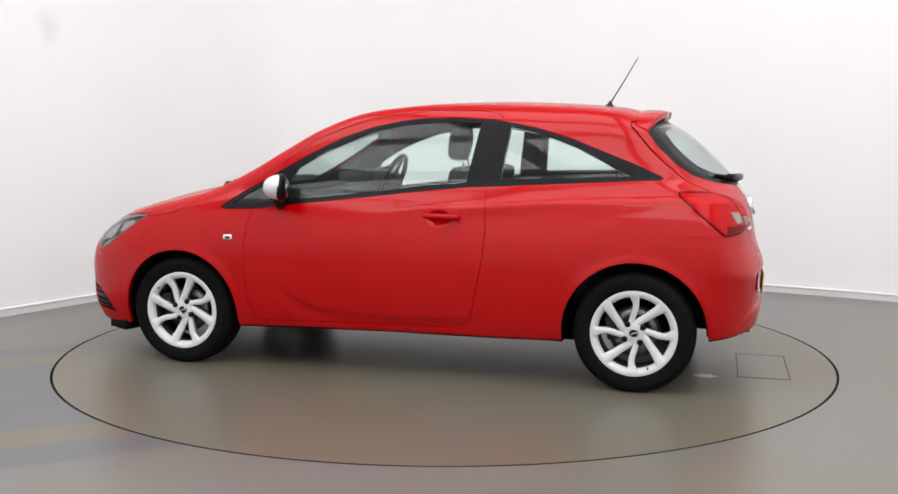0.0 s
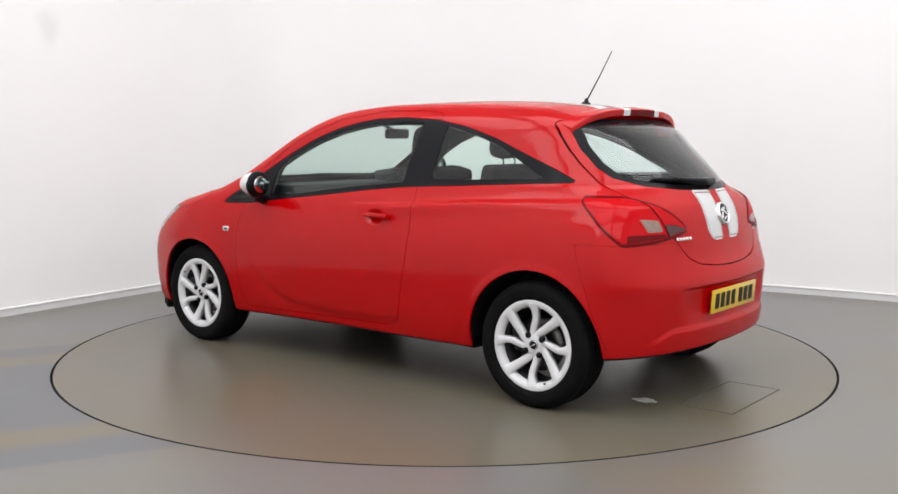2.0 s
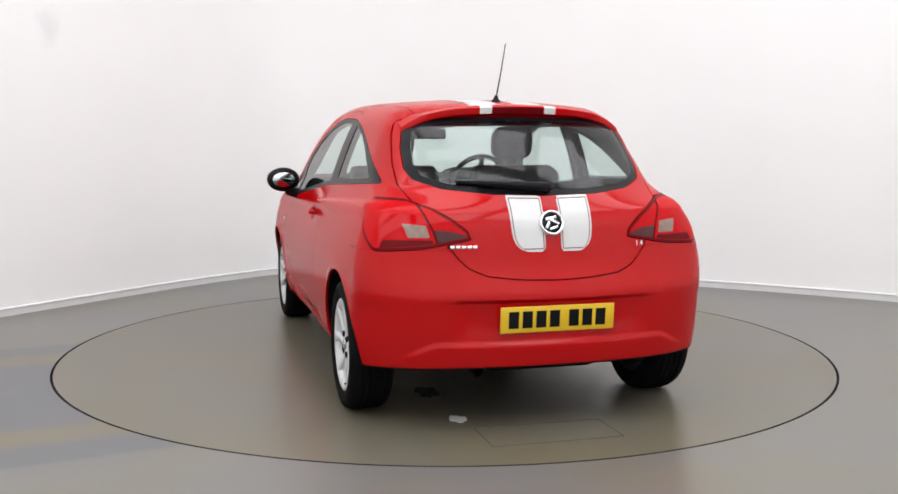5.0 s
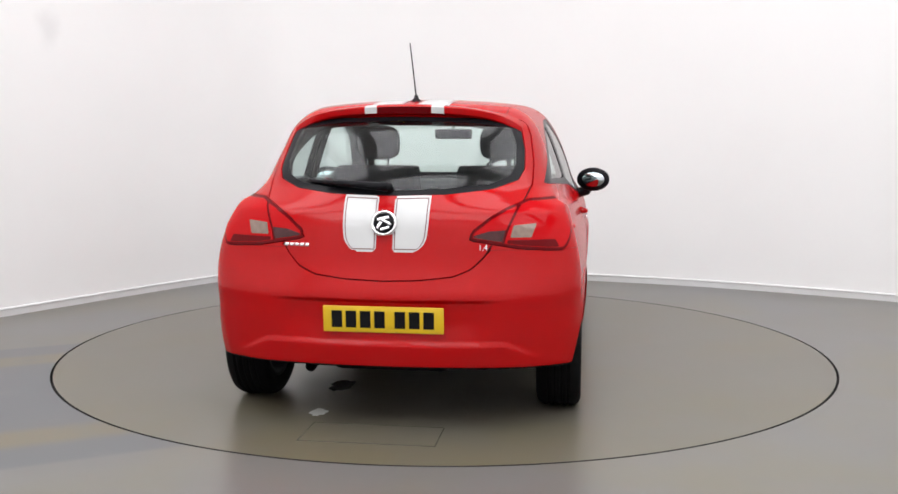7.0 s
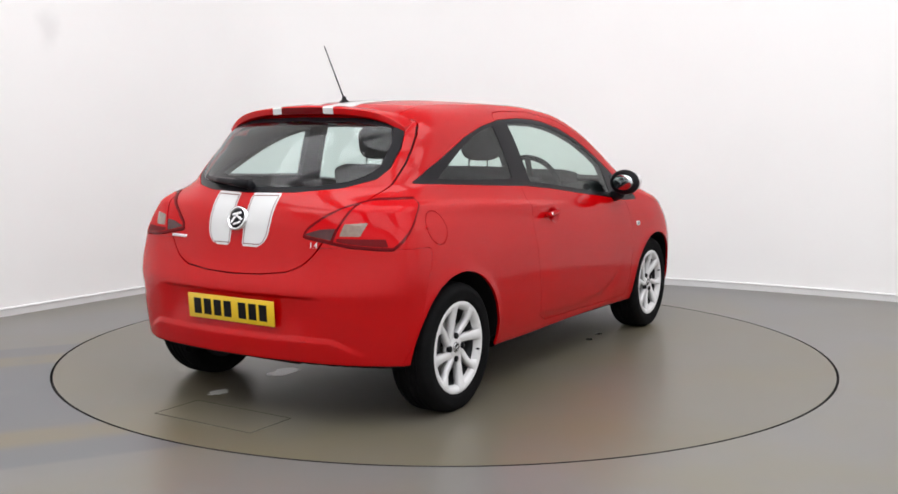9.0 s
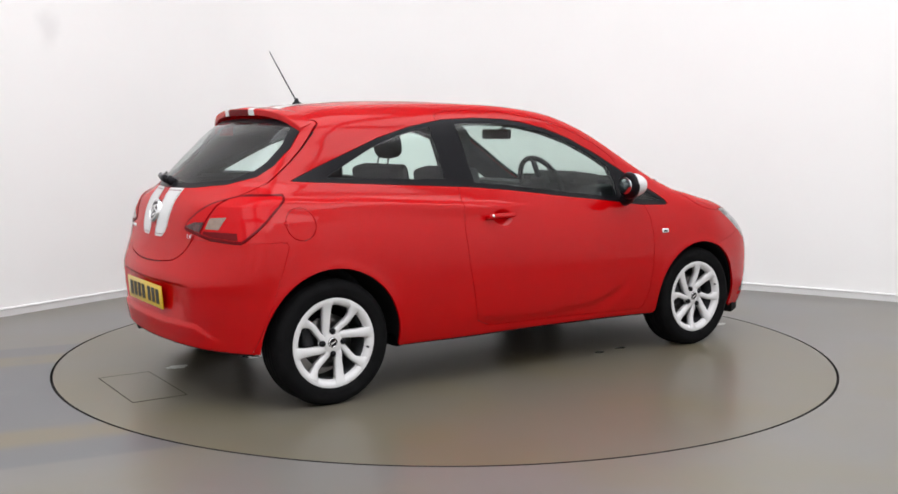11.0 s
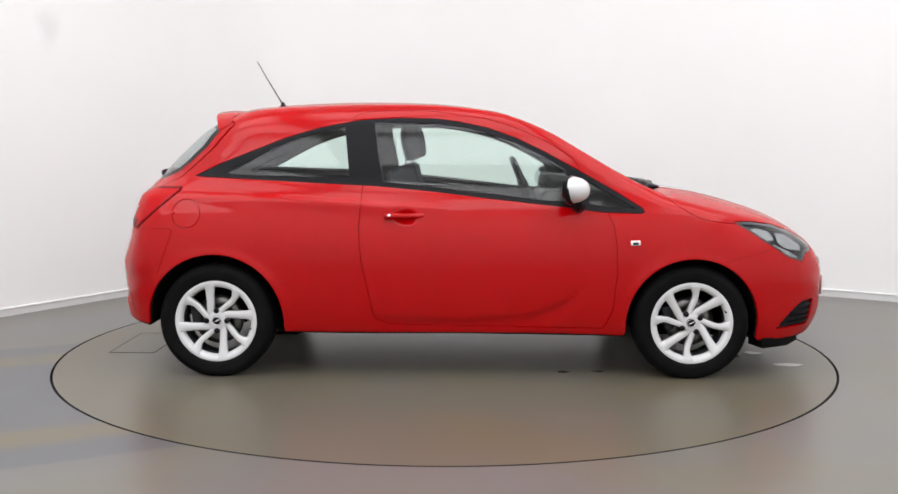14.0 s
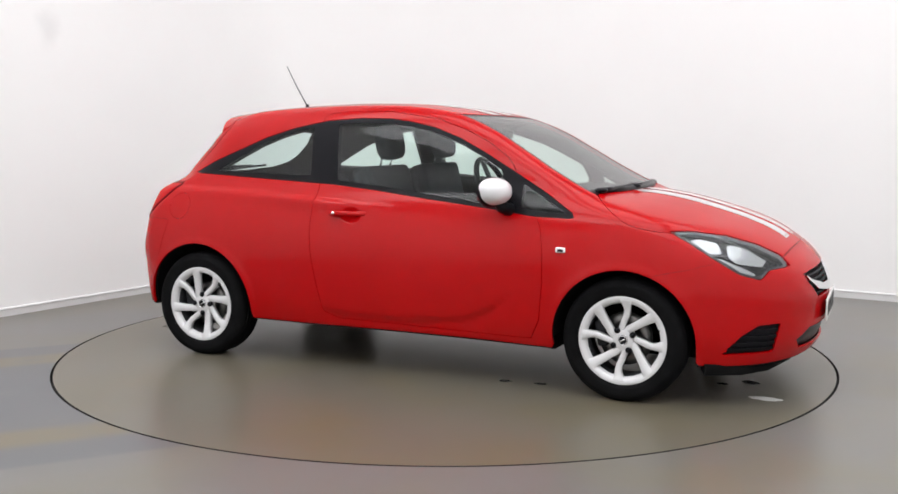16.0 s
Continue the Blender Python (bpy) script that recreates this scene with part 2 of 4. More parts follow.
def refine(VT, times=2):
    """Splits each triangle in four, for fine lines."""
    V, T = VT
    for _ in range(times):
        E = np.sort(np.concatenate([T[:, [0, 1]], T[:, [1, 2]], T[:, [2, 0]]]), 1)
        key, inv = np.unique(E[:, 0].astype(np.int64) * len(V) + E[:, 1], return_inverse=True)
        mid = (V[key // len(V)] + V[key % len(V)]) / 2
        m = len(T)
        inv = inv.reshape(-1) + len(V)
        a, b, c = inv[:m], inv[m:2 * m], inv[2 * m:]
        T = np.concatenate([np.stack([T[:, 0], a, c], 1), np.stack([a, T[:, 1], b], 1), np.stack([c, b, T[:, 2]], 1), np.stack([a, b, c], 1)])
        V = np.concatenate([V, settle(mid, 2)])
    return V, T


def panel(name, VT, material, parent, label="", depth=0.012, lift=0.0, inward=False):
    """A skin part with rolled-in rims; its shading follows the body's form."""
    V, T = VT
    if not len(T):
        return None
    V = settle(V, 2)
    N = normals_of(V)
    V = V + N * lift
    E = np.sort(np.concatenate([T[:, [0, 1]], T[:, [1, 2]], T[:, [2, 0]]]), 1)
    D = np.concatenate([T[:, [0, 1]], T[:, [1, 2]], T[:, [2, 0]]])
    key = E[:, 0] * len(V) + E[:, 1]
    _, first, count = np.unique(key, return_index=True, return_counts=True)
    rim = D[first[count == 1]] if depth else np.zeros((0, 2), int)
    n = len(V)
    m = len(rim)
    pa, pb = V[rim[:, 0]], V[rim[:, 1]]
    na, nb = N[rim[:, 0]] * depth, N[rim[:, 1]] * depth
    allV = np.concatenate([V, pa, pb, pb - nb, pa - na])
    r = n + np.arange(m)
    quads = np.stack([r + m, r, r + 3 * m, r + 2 * m], 1)
    if inward:
        T, N = T[:, ::-1], -N
    me = bpy.data.meshes.new(name)
    loops = np.concatenate([T.ravel(), quads.ravel()])
    starts = np.concatenate([3 * np.arange(len(T)), 3 * len(T) + 4 * np.arange(m)])
    me.vertices.add(len(allV))
    me.vertices.foreach_set("co", allV.ravel())
    me.loops.add(len(loops))
    me.loops.foreach_set("vertex_index", loops.astype(np.int32))
    me.polygons.add(len(starts))
    me.polygons.foreach_set("loop_start", starts.astype(np.int32))
    me.update(calc_edges=True)
    me.validate()
    me.polygons.foreach_set("use_smooth", np.ones(len(me.polygons), bool))
    ln = np.zeros((len(me.loops), 3))
    k = 3 * len(T)
    if len(me.loops) == len(loops):
        ln[:k] = N[T.ravel()]
        me.normals_split_custom_set(ln.tolist())
    me.materials.append(material)
    ob = new(name, me)
    ob.parent = parent
    if label:
        ob["label"] = label
    return ob


def poly(*pts, smooth=0):
    """Signed distance to a closed outline in a plane (negative inside); smooth rounds it through its points."""
    Q = np.array(pts, float)
    for _ in range(smooth):
        A = np.roll(Q, -1, 0)
        Q = np.stack([0.75 * Q + 0.25 * A, 0.25 * Q + 0.75 * A], 1).reshape(-1, 2)

    def f(u, v):
        p = np.stack([u, v], -1)
        best = np.full(u.shape, 1e9)
        inside = np.zeros(u.shape, bool)
        for a, b in zip(Q, np.roll(Q, -1, 0)):
            e = b - a
            w = p - a
            t = np.clip((w @ e) / (e @ e + 1e-12), 0, 1)
            best = np.minimum(best, np.linalg.norm(w - t[..., None] * e, axis=-1))
            hit = ((a[1] > v) != (b[1] > v)) & (u < (b[0] - a[0]) * (v - a[1]) / (b[1] - a[1] + 1e-12) + a[0])
            inside ^= hit
        return np.where(inside, -best, best)

    return f


def both(*fs):
    return lambda V: np.max([f(V) for f in fs], 0)


def less(f, *gs, gap=0.0):
    """Inside f and outside all gs, with a gap round those."""
    return lambda V: np.max([f(V)] + [gap - g(V) for g in gs], 0)


def grow(f, d):
    return lambda V: f(V) - d


# ---------------------------------------------------------------- room


def stone_floor(name, base, painted=False):
    m = mat(name, base, rough=0.32, spec=0.5)
    nt = m.node_tree
    b = nt.nodes["Principled BSDF"]
    co = nt.nodes.new("ShaderNodeTexCoord")

    def noise_node(scale, detail=5, stretch=None):
        n = nt.nodes.new("ShaderNodeTexNoise")
        n.inputs["Scale"].default_value, n.inputs["Detail"].default_value = scale, detail
        src = co.outputs["Object"]
        if stretch:
            mp = nt.nodes.new("ShaderNodeMapping")
            mp.inputs["Scale"].default_value = stretch
            nt.links.new(src, mp.inputs[0])
            src = mp.outputs[0]
        nt.links.new(src, n.inputs["Vector"])
        return n.outputs[0]

    def blend(fac, a, bcol):
        x = nt.nodes.new("ShaderNodeMix")
        x.data_type = "RGBA"
        nt.links.new(fac, x.inputs[0])
        for sock, val in ((x.inputs[6], a), (x.inputs[7], bcol)):
            if isinstance(val, tuple):
                sock.default_value = (*val, 1)
            else:
                nt.links.new(val, sock)
        return x.outputs[2]

    def ramp(src, lo, hi, a=0.0, c=1.0):
        r = nt.nodes.new("ShaderNodeMapRange")
        r.interpolation_type = "SMOOTHSTEP"
        r.inputs[1].default_value, r.inputs[2].default_value, r.inputs[3].default_value, r.inputs[4].default_value = lo, hi, a, c
        nt.links.new(src, r.inputs[0])
        return r.outputs[0]

    dark = tuple(0.86 * c for c in base)
    warm = (base[0] * 1.02, base[1] * 0.96, base[2] * 0.76)
    col = blend(ramp(noise_node(1.1), 0.35, 0.7), base, warm)
    col = blend(ramp(noise_node(3.0, 3), 0.40, 0.75, 0, 0.25), col, dark)
    if painted:
        # an old painted lane of blue-grey with ochre lines, running past the turntable
        mp = nt.nodes.new("ShaderNodeMapping")
        mp.vector_type = "TEXTURE"
        mp.inputs["Rotation"].default_value = (0, 0, radians(26.0))
        mp.inputs["Location"].default_value = (-1.702, -2.287, 0)
        nt.links.new(co.outputs["Object"], mp.inputs[0])
        sep = nt.nodes.new("ShaderNodeSeparateXYZ")
        nt.links.new(mp.outputs[0], sep.inputs[0])

        def band(a, c, soft=0.03):
            mul = nt.nodes.new("ShaderNodeMath")
            mul.operation = "MULTIPLY"
            nt.links.new(ramp(sep.outputs[1], a - soft, a + soft), mul.inputs[0])
            nt.links.new(ramp(sep.outputs[1], c - soft, c + soft, 1, 0), mul.inputs[1])
            end = nt.nodes.new("ShaderNodeMath")
            end.operation = "MULTIPLY"
            nt.links.new(mul.outputs[0], end.inputs[0])
            nt.links.new(ramp(sep.outputs[0], 0.4, 1.6, 1, 0), end.inputs[1])
            return end.outputs[0]

        def worn(fac, lo, hi):
            mul = nt.nodes.new("ShaderNodeMath")
            mul.operation = "MULTIPLY"
            nt.links.new(fac, mul.inputs[0])
            nt.links.new(ramp(noise_node(2.2, 7), lo, hi), mul.inputs[1])
            return mul.outputs[0]

        col = blend(worn(band(0.0, 2.35), 0.10, 0.4), col, (base[0] * 0.68, base[1] * 0.72, base[2] * 0.80))
        col = blend(worn(band(0.28, 0.52, 0.06), 0.18, 0.5), col, (base[0] * 1.0, base[1] * 0.86, base[2] * 0.56))
        col = blend(worn(band(1.86, 2.10, 0.06), 0.18, 0.5), col, (base[0] * 1.0, base[1] * 0.86, base[2] * 0.56))
    nt.links.new(col, b.inputs["Base Color"])
    k = nt.nodes.new("ShaderNodeBump")
    k.inputs["Strength"].default_value, k.inputs["Distance"].default_value = 0.04, 0.0006
    nt.links.new(noise_node(45.0, 2), k.inputs["Height"])
    nt.links.new(k.outputs[0], b.inputs["Normal"])
    return m


FLOOR = stone_floor("painted_concrete", (0.147, 0.142, 0.137), painted=True)
DISC = stone_floor("turntable_top", (0.126, 0.115, 0.092))
WALL = mat("white_wall_paint", (0.915, 0.910, 0.904), rough=0.75, vary=0.012, scale=1.2, bump=0.05, bump_scale=200)


def faint_stain(m, centre, size, dark):
    """A faint grey scuff of uneven outline on a painted wall."""
    nt = m.node_tree
    b = nt.nodes["Principled BSDF"]
    co = nt.nodes.new("ShaderNodeTexCoord")
    mp = nt.nodes.new("ShaderNodeMapping")
    mp.vector_type = "TEXTURE"
    mp.inputs["Location"].default_value, mp.inputs["Scale"].default_value = centre, size
    nt.links.new(co.outputs["Object"], mp.inputs[0])
    ln = nt.nodes.new("ShaderNodeVectorMath")
    ln.operation = "LENGTH"
    nt.links.new(mp.outputs[0], ln.inputs[0])
    ns = nt.nodes.new("ShaderNodeTexNoise")
    ns.inputs["Scale"].default_value = 6.0
    nt.links.new(co.outputs["Object"], ns.inputs["Vector"])
    ad = nt.nodes.new("ShaderNodeMath")
    nt.links.new(ln.outputs["Value"], ad.inputs[0])
    nt.links.new(ns.outputs[0], ad.inputs[1])
    r = nt.nodes.new("ShaderNodeMapRange")
    r.interpolation_type = "SMOOTHSTEP"
    r.inputs[1].default_value, r.inputs[2].default_value, r.inputs[3].default_value, r.inputs[4].default_value = 0.5, 1.6, dark, 1.0
    nt.links.new(ad.outputs[0], r.inputs[0])
    mul = nt.nodes.new("ShaderNodeVectorMath")
    mul.operation = "SCALE"
    nt.links.new(b.inputs["Base Color"].links[0].from_socket, mul.inputs[0])
    nt.links.new(r.outputs[0], mul.inputs["Scale"])
    nt.links.new(mul.outputs[0], b.inputs["Base Color"])


faint_stain(WALL, (-2.888, 1.360, 2.071), (0.10, 0.14, 0.18), 0.90)
CEIL = mat("white_ceiling", (0.88, 0.88, 0.88), rough=0.9, vary=0.02)
SKIRT = mat("white_skirting", (0.74, 0.74, 0.74), rough=0.35, vary=0.02)
# near-black: the shade inside the turntable gap, put into the colour
GROOVE = mat("black_groove", (0.008, 0.008, 0.008), rough=0.9)
RADIUS = 2.239


def ring(bm, r, z, n):
    return [bm.verts.new((r * math.cos(2 * math.pi * i / n), r * math.sin(2 * math.pi * i / n), z)) for i in range(n)]


def join_rings(bm, a, b):
    n = len(a)
    for i in range(n):
        bm.faces.new((a[i], a[(i + 1) % n], b[(i + 1) % n], b[i]))


def build_floor():
    bm = bmesh.new()
    n = 192
    b, c = ring(bm, RADIUS + 0.011, 0.0, n), ring(bm, 9.5, 0.0, n)
    join_rings(bm, c, b)
    bmesh.ops.recalc_face_normals(bm, faces=bm.faces)
    tagged(part("floor", bm, FLOOR, None, smooth=False), "grey painted concrete floor with worn blue-grey lane and ochre lines", "floor", kind="structure")
    bm = bmesh.new()
    a, b, c = ring(bm, RADIUS + 0.011, -0.001, 192), ring(bm, RADIUS + 0.011, -0.06, 192), ring(bm, RADIUS - 0.3, -0.06, 192)
    join_rings(bm, a, b), join_rings(bm, b, c)
    bmesh.ops.recalc_face_normals(bm, faces=bm.faces)
    tagged(part("turntable_pit", bm, GROOVE, None, smooth=False), "black gap round the turntable set in the floor", "pit", kind="structure")


wall_line_x = [-6.6, -4.9, -3.155, -2.018, -1.25, -0.15, 1.296, 2.315, 3.542, 6.2]
wall_line_y = [-4.5, -1.8, 0.95, 2.695, 3.36, 3.30, 2.819, 2.402, 1.668, -0.1]


def wall_path():
    t = np.arange(len(wall_line_x))
    fx, fy = curve(*zip(t, wall_line_x)), curve(*zip(t, wall_line_y))
    u = np.linspace(0, len(t) - 1, 120)
    return list(zip(fx(u), fy(u)))


def strip(path, profile):
    """Sweeps a closed profile of (offset into the room, height) along a plan line."""
    bm = bmesh.new()
    rows = []
    for i, p in enumerate(path):
        a, b = path[max(i - 1, 0)], path[min(i + 1, len(path) - 1)]
        d = Vector((b[0] - a[0], b[1] - a[1], 0)).normalized()
        nrm = Vector((d.y, -d.x, 0))
        rows.append([bm.verts.new((p[0] + nrm.x * o, p[1] + nrm.y * o, h)) for o, h in profile])
    n = len(profile)
    for r, s in zip(rows, rows[1:]):
        for j in range(n):
            bm.faces.new((r[j], r[(j + 1) % n], s[(j + 1) % n], s[j]))
    bm.faces.new(rows[0]), bm.faces.new(rows[-1][::-1])
    bmesh.ops.recalc_face_normals(bm, faces=bm.faces)
    return bm


HEIGHT = 6.0


def build_room():
    path = wall_path()
    north = part("wall_north", strip(path, [(0, 0), (0, HEIGHT), (-0.15, HEIGHT), (-0.15, 0)]), WALL, None)
    north.data.set_sharp_from_angle(angle=radians(30))
    tagged(north, "smooth white studio wall curving round the corner", "wall", kind="structure")
    tagged(part("skirting", strip(path, [(0.0, 0.0), (0.013, 0.0), (0.013, 0.044), (0.018, 0.048), (0.018, 0.057), (0.012, 0.061), (0.0, 0.062)]), SKIRT, None, smooth=False), "white painted skirting board along the wall", "skirting", kind="structure")
    # the rest of the hall, behind and beside the camera
    x0, y0 = path[0]
    x1, y1 = path[-1]
    rest = [(x1, y1), (x1 + 0.1, y1 - 2.0), (6.3, -8.0), (-6.7, -8.0), (x0 - 0.1, y0 - 1.0), (x0, y0)]
    for i, (a, b) in enumerate(zip(rest, rest[1:])):
        tagged(part("wall_%s" % ("east", "east_end", "south", "west", "west_end")[i], strip([a, b], [(0, 0), (0, HEIGHT), (-0.15, HEIGHT), (-0.15, 0)]), WALL, None, smooth=False),
               "plain white studio wall", "wall", kind="structure")
    bm = box(14.5, 13.5, 0.12, pose(0, -2.2, HEIGHT + 0.06))
    tagged(part("ceiling", bm, CEIL, None, smooth=False), "plain white ceiling over the studio", "ceiling", kind="structure")


build_floor()
build_room()


def build_turntable():
    root = tagged(new("turntable"), "round grey motorised turntable flush with the floor", "turntable")
    bm = bmesh.new()
    n = 192
    t = ring(bm, RADIUS - 0.003, 0.0, n)
    bm.faces.new(t)
    part("deck", bm, DISC, root, smooth=False)
    # deck's side face, coloured black so the gap stays dark when lit
    bm = bmesh.new()
    t, s, u = ring(bm, RADIUS - 0.003, -0.0005, n), ring(bm, RADIUS, -0.004, n), ring(bm, RADIUS, -0.05, n)
    join_rings(bm, s, t), join_rings(bm, u, s)
    bmesh.ops.recalc_face_normals(bm, faces=bm.faces)
    part("edge_band", bm, GROOVE, root, "side of the deck, blackened for the gap's shade", smooth=False)
    # service hatch, in car space shifted to the table's middle
    bm = box(0.26, 0.58, 0.004, pose(-1.85, 0.05, -0.0008))
    part("service_hatch", bm, DISC, root, "flush rectangular service hatch", smooth=False)
    bm = bmesh.new()
    for x, y, sx, sy in ((-1.983, 0.05, 0.005, 0.59), (-1.717, 0.05, 0.005, 0.59), (-1.85, 0.343, 0.26, 0.005), (-1.85, -0.243, 0.26, 0.005)):
        bmesh.ops.create_cube(bm, size=1, matrix=pose(x, y, 0.0005) @ Matrix.Diagonal((sx, sy, 0.003, 1)))
    part("hatch_gap", bm, mat("hatch_joint", (0.075, 0.070, 0.058), rough=0.8), root, smooth=False)
    return root


turntable = build_turntable()

# ---------------------------------------------------------------- the car
car = tagged(new("car"), "red three-door hatchback with white wheels and stripes on the turntable", "car")
SKIN = skin()


def X(V):
    return V[:, 0]


def Y(V):
    return np.abs(V[:, 1])


def Z(V):
    return V[:, 2]


def xz(f, y_min=0.42):
    return lambda V: np.maximum(f(X(V), Z(V)), y_min - Y(V))


def yz(f, x_max=-1.2):
    return lambda V: np.maximum(f(Y(V), Z(V)), X(V) - x_max)


def front(f, x_min=1.5):
    return lambda V: np.maximum(f(Y(V), Z(V)), x_min - X(V))


arches = [lambda V, c=c, r=r: np.maximum(np.hypot(X(V) - c, (Z(V) - 0.295) * np.where(Z(V) > 0.295, 1, 0.55)) - r, 0.4 - Y(V)) for c, r in ((-1.255, 0.362), (1.255, 0.349))]
under = lambda V: Z(V) - hem(X(V))
dlo = xz(poly((-1.395, 1.060), (-1.25, 1.128), (-1.052, 1.206), (-0.897, 1.268), (-0.712, 1.322), (-0.50, 1.362), (-0.287, 1.374), (-0.10, 1.370), (0.02, 1.355), (0.177, 1.322),
              (0.331, 1.268), (0.486, 1.193), (0.66, 1.098), (0.86, 0.985), (1.012, 0.888), (0.985, 0.876), (0.78, 0.882), (0.55, 0.912), (0.176, 0.952), (-0.127, 0.988), (-0.4, 1.013),
              (-0.84, 1.034), (-1.2, 1.052)))
door_glass = xz(poly((-0.425, 1.344), (-0.28, 1.350), (-0.10, 1.346), (0.02, 1.331), (0.17, 1.299), (0.33, 1.244), (0.47, 1.176), (0.585, 1.108), (0.625, 1.02), (0.618, 0.935), (0.45, 0.945),
                     (0.176, 0.978), (-0.127, 1.012), (-0.372, 1.035)))
quarter_glass = xz(poly((-1.215, 1.075), (-1.07, 1.155), (-0.94, 1.222), (-0.80, 1.277), (-0.68, 1.310), (-0.585, 1.328), (-0.552, 1.058), (-0.85, 1.062)))
corner_glass = xz(poly((0.715, 1.040), (0.83, 0.975), (0.955, 0.902), (0.80, 0.908), (0.715, 0.925)))


def ws(V):
    return X(V) + 0.15 * Y(V) ** 2


screen = lambda V: np.max([0.325 - ws(V), ws(V) - 1.135, Y(V) - (0.555 + 0.13 * (ws(V) - 0.33) / 0.8), 0.9 - Z(V)], 0)
screen_glass = lambda V: np.max([0.355 - ws(V), ws(V) - 1.09, Y(V) - (0.530 + 0.13 * (ws(V) - 0.33) / 0.8), 0.9 - Z(V)], 0)
rear_pane = yz(poly((-0.02, 1.018), (0.25, 1.024), (0.44, 1.044), (0.548, 1.082), (0.572, 1.13), (0.566, 1.22), (0.543, 1.31), (0.510, 1.345), (0.3, 1.362), (-0.02, 1.368)))
rear_glass = yz(poly((-0.02, 1.042), (0.25, 1.048), (0.43, 1.066), (0.510, 1.10), (0.535, 1.15), (0.528, 1.24), (0.500, 1.315), (0.3, 1.342), (-0.02, 1.349)))
tailgate = yz(poly((-0.02, 0.661), (0.16, 0.667), (0.30, 0.683), (0.375, 0.715), (0.425, 0.765), (0.475, 0.85), (0.525, 0.94), (0.580, 1.0), (0.606, 1.06), (0.606, 1.15), (0.583, 1.28), (0.556, 1.345), (0.3, 1.373), (-0.02, 1.38)))
tail_lamp = lambda V: np.maximum(yz(poly((0.362, 0.832), (0.372, 0.868), (0.44, 0.922), (0.51, 0.964), (0.60, 1.000), (0.95, 1.01), (0.95, 0.785), (0.70, 0.787), (0.57, 0.797)))(V),
                                 X(V) + 1.452 + np.maximum(0.985 - Z(V), 0) * 1.15)
head_lamp = xz(poly((1.462, 0.834), (1.56, 0.832), (1.70, 0.810), (1.83, 0.765), (1.93, 0.712), (1.975, 0.665), (1.90, 0.657), (1.87, 0.613), (1.78, 0.640), (1.66, 0.715), (1.55, 0.785)), 0.30)
hood_edge = curve((1.0, 1.04), (1.10, 0.975), (1.198, 0.902), (1.261, 0.864), (1.36, 0.838), (1.478, 0.825), (1.62, 0.815), (1.75, 0.788), (1.88, 0.735), (1.97, 0.66))
hood = lambda V: np.max([1.135 - ws(V), hood_edge(X(V)) - Z(V), X(V) - 1.97 + 0.12 * Y(V) ** 2], 0)
door = xz(poly((-0.535, 1.380), (-0.50, 1.398), (-0.40, 1.408), (-0.13, 1.410), (0.176, 1.368), (0.35, 1.312), (0.50, 1.245), (0.62, 1.165), (0.665, 1.11), (0.650, 0.92), (0.79, 0.908), (0.835, 0.82), (0.851, 0.70),
               (0.853, 0.551), (0.835, 0.368), (0.79, 0.272), (-0.33, 0.288), (-0.415, 0.322), (-0.443, 0.454), (-0.481, 0.637), (-0.495, 0.788), (-0.478, 1.023), (-0.51, 1.22)))
fuel_flap = lambda V: np.maximum(np.hypot(X(V) + 1.407, Z(V) - 0.868) - 0.073, V[:, 1] + 0.4)
fog = xz(poly((1.715, 0.262), (1.80, 0.350), (1.87, 0.398), (1.955, 0.402), (1.925, 0.272)), 0.5)
grille = front(poly((-0.02, 0.50), (0.30, 0.50), (0.40, 0.575), (0.43, 0.615), (0.30, 0.625), (-0.02, 0.63)))
intake = front(poly((-0.02, 0.255), (0.45, 0.265), (0.50, 0.31), (0.40, 0.355), (-0.02, 0.36)))
bumper_top = curve((1.30, 0.60), (1.47, 0.64), (1.60, 0.67), (1.70, 0.72), (1.80, 0.95), (2.2, 1.3))
front_bumper = lambda V: np.maximum(1.40 - X(V), Z(V) - bumper_top(X(V)))
rear_bumper = lambda V: np.max([X(V) + 1.47 + 0.35 * (0.8 - Z(V)), Z(V) - 0.79], 0)
roof = lambda V: np.max([-1.30 - X(V), ws(V) - 0.322, Y(V) - 0.515 + 0.05 * step(-0.4, -1.3, X(V)), 1.2 - Z(V)], 0)
GAP = 0.003

# lower the field into panels, from the smallest openings to the large shells
shell = clip(*SKIN, less(lambda V: -under(V), *arches))
floorpan = clip(*SKIN, less(under, *arches))
panel("floorpan", floorpan, UNDER, car, "black underbody", depth=0)

side_pane = refine(clip(*shell, dlo), 2)
for name, g in (("door_window", door_glass), ("quarter_window", quarter_glass), ("corner_window", corner_glass)):
    for s, tag in ((1, 0), (-1, 1)):
        panel(name, clip(*side_pane, both(g, lambda V, s=s: -s * V[:, 1])), GLASS, car, "green-tinted side window", depth=0.004, lift=-0.004).visible_shadow = False
for s in (1, -1):
    panel("window_frame", clip(*side_pane, less(lambda V, s=s: np.maximum(-s * V[:, 1], dlo(V) + 0.001), door_glass, quarter_glass, corner_glass)), BLACK, car, "black window surround and pillar", depth=0.034, lift=-0.001)
rest = clip(*shell, lambda V: GAP / 2 - dlo(V))
pane = refine(clip(*rest, screen), 1)
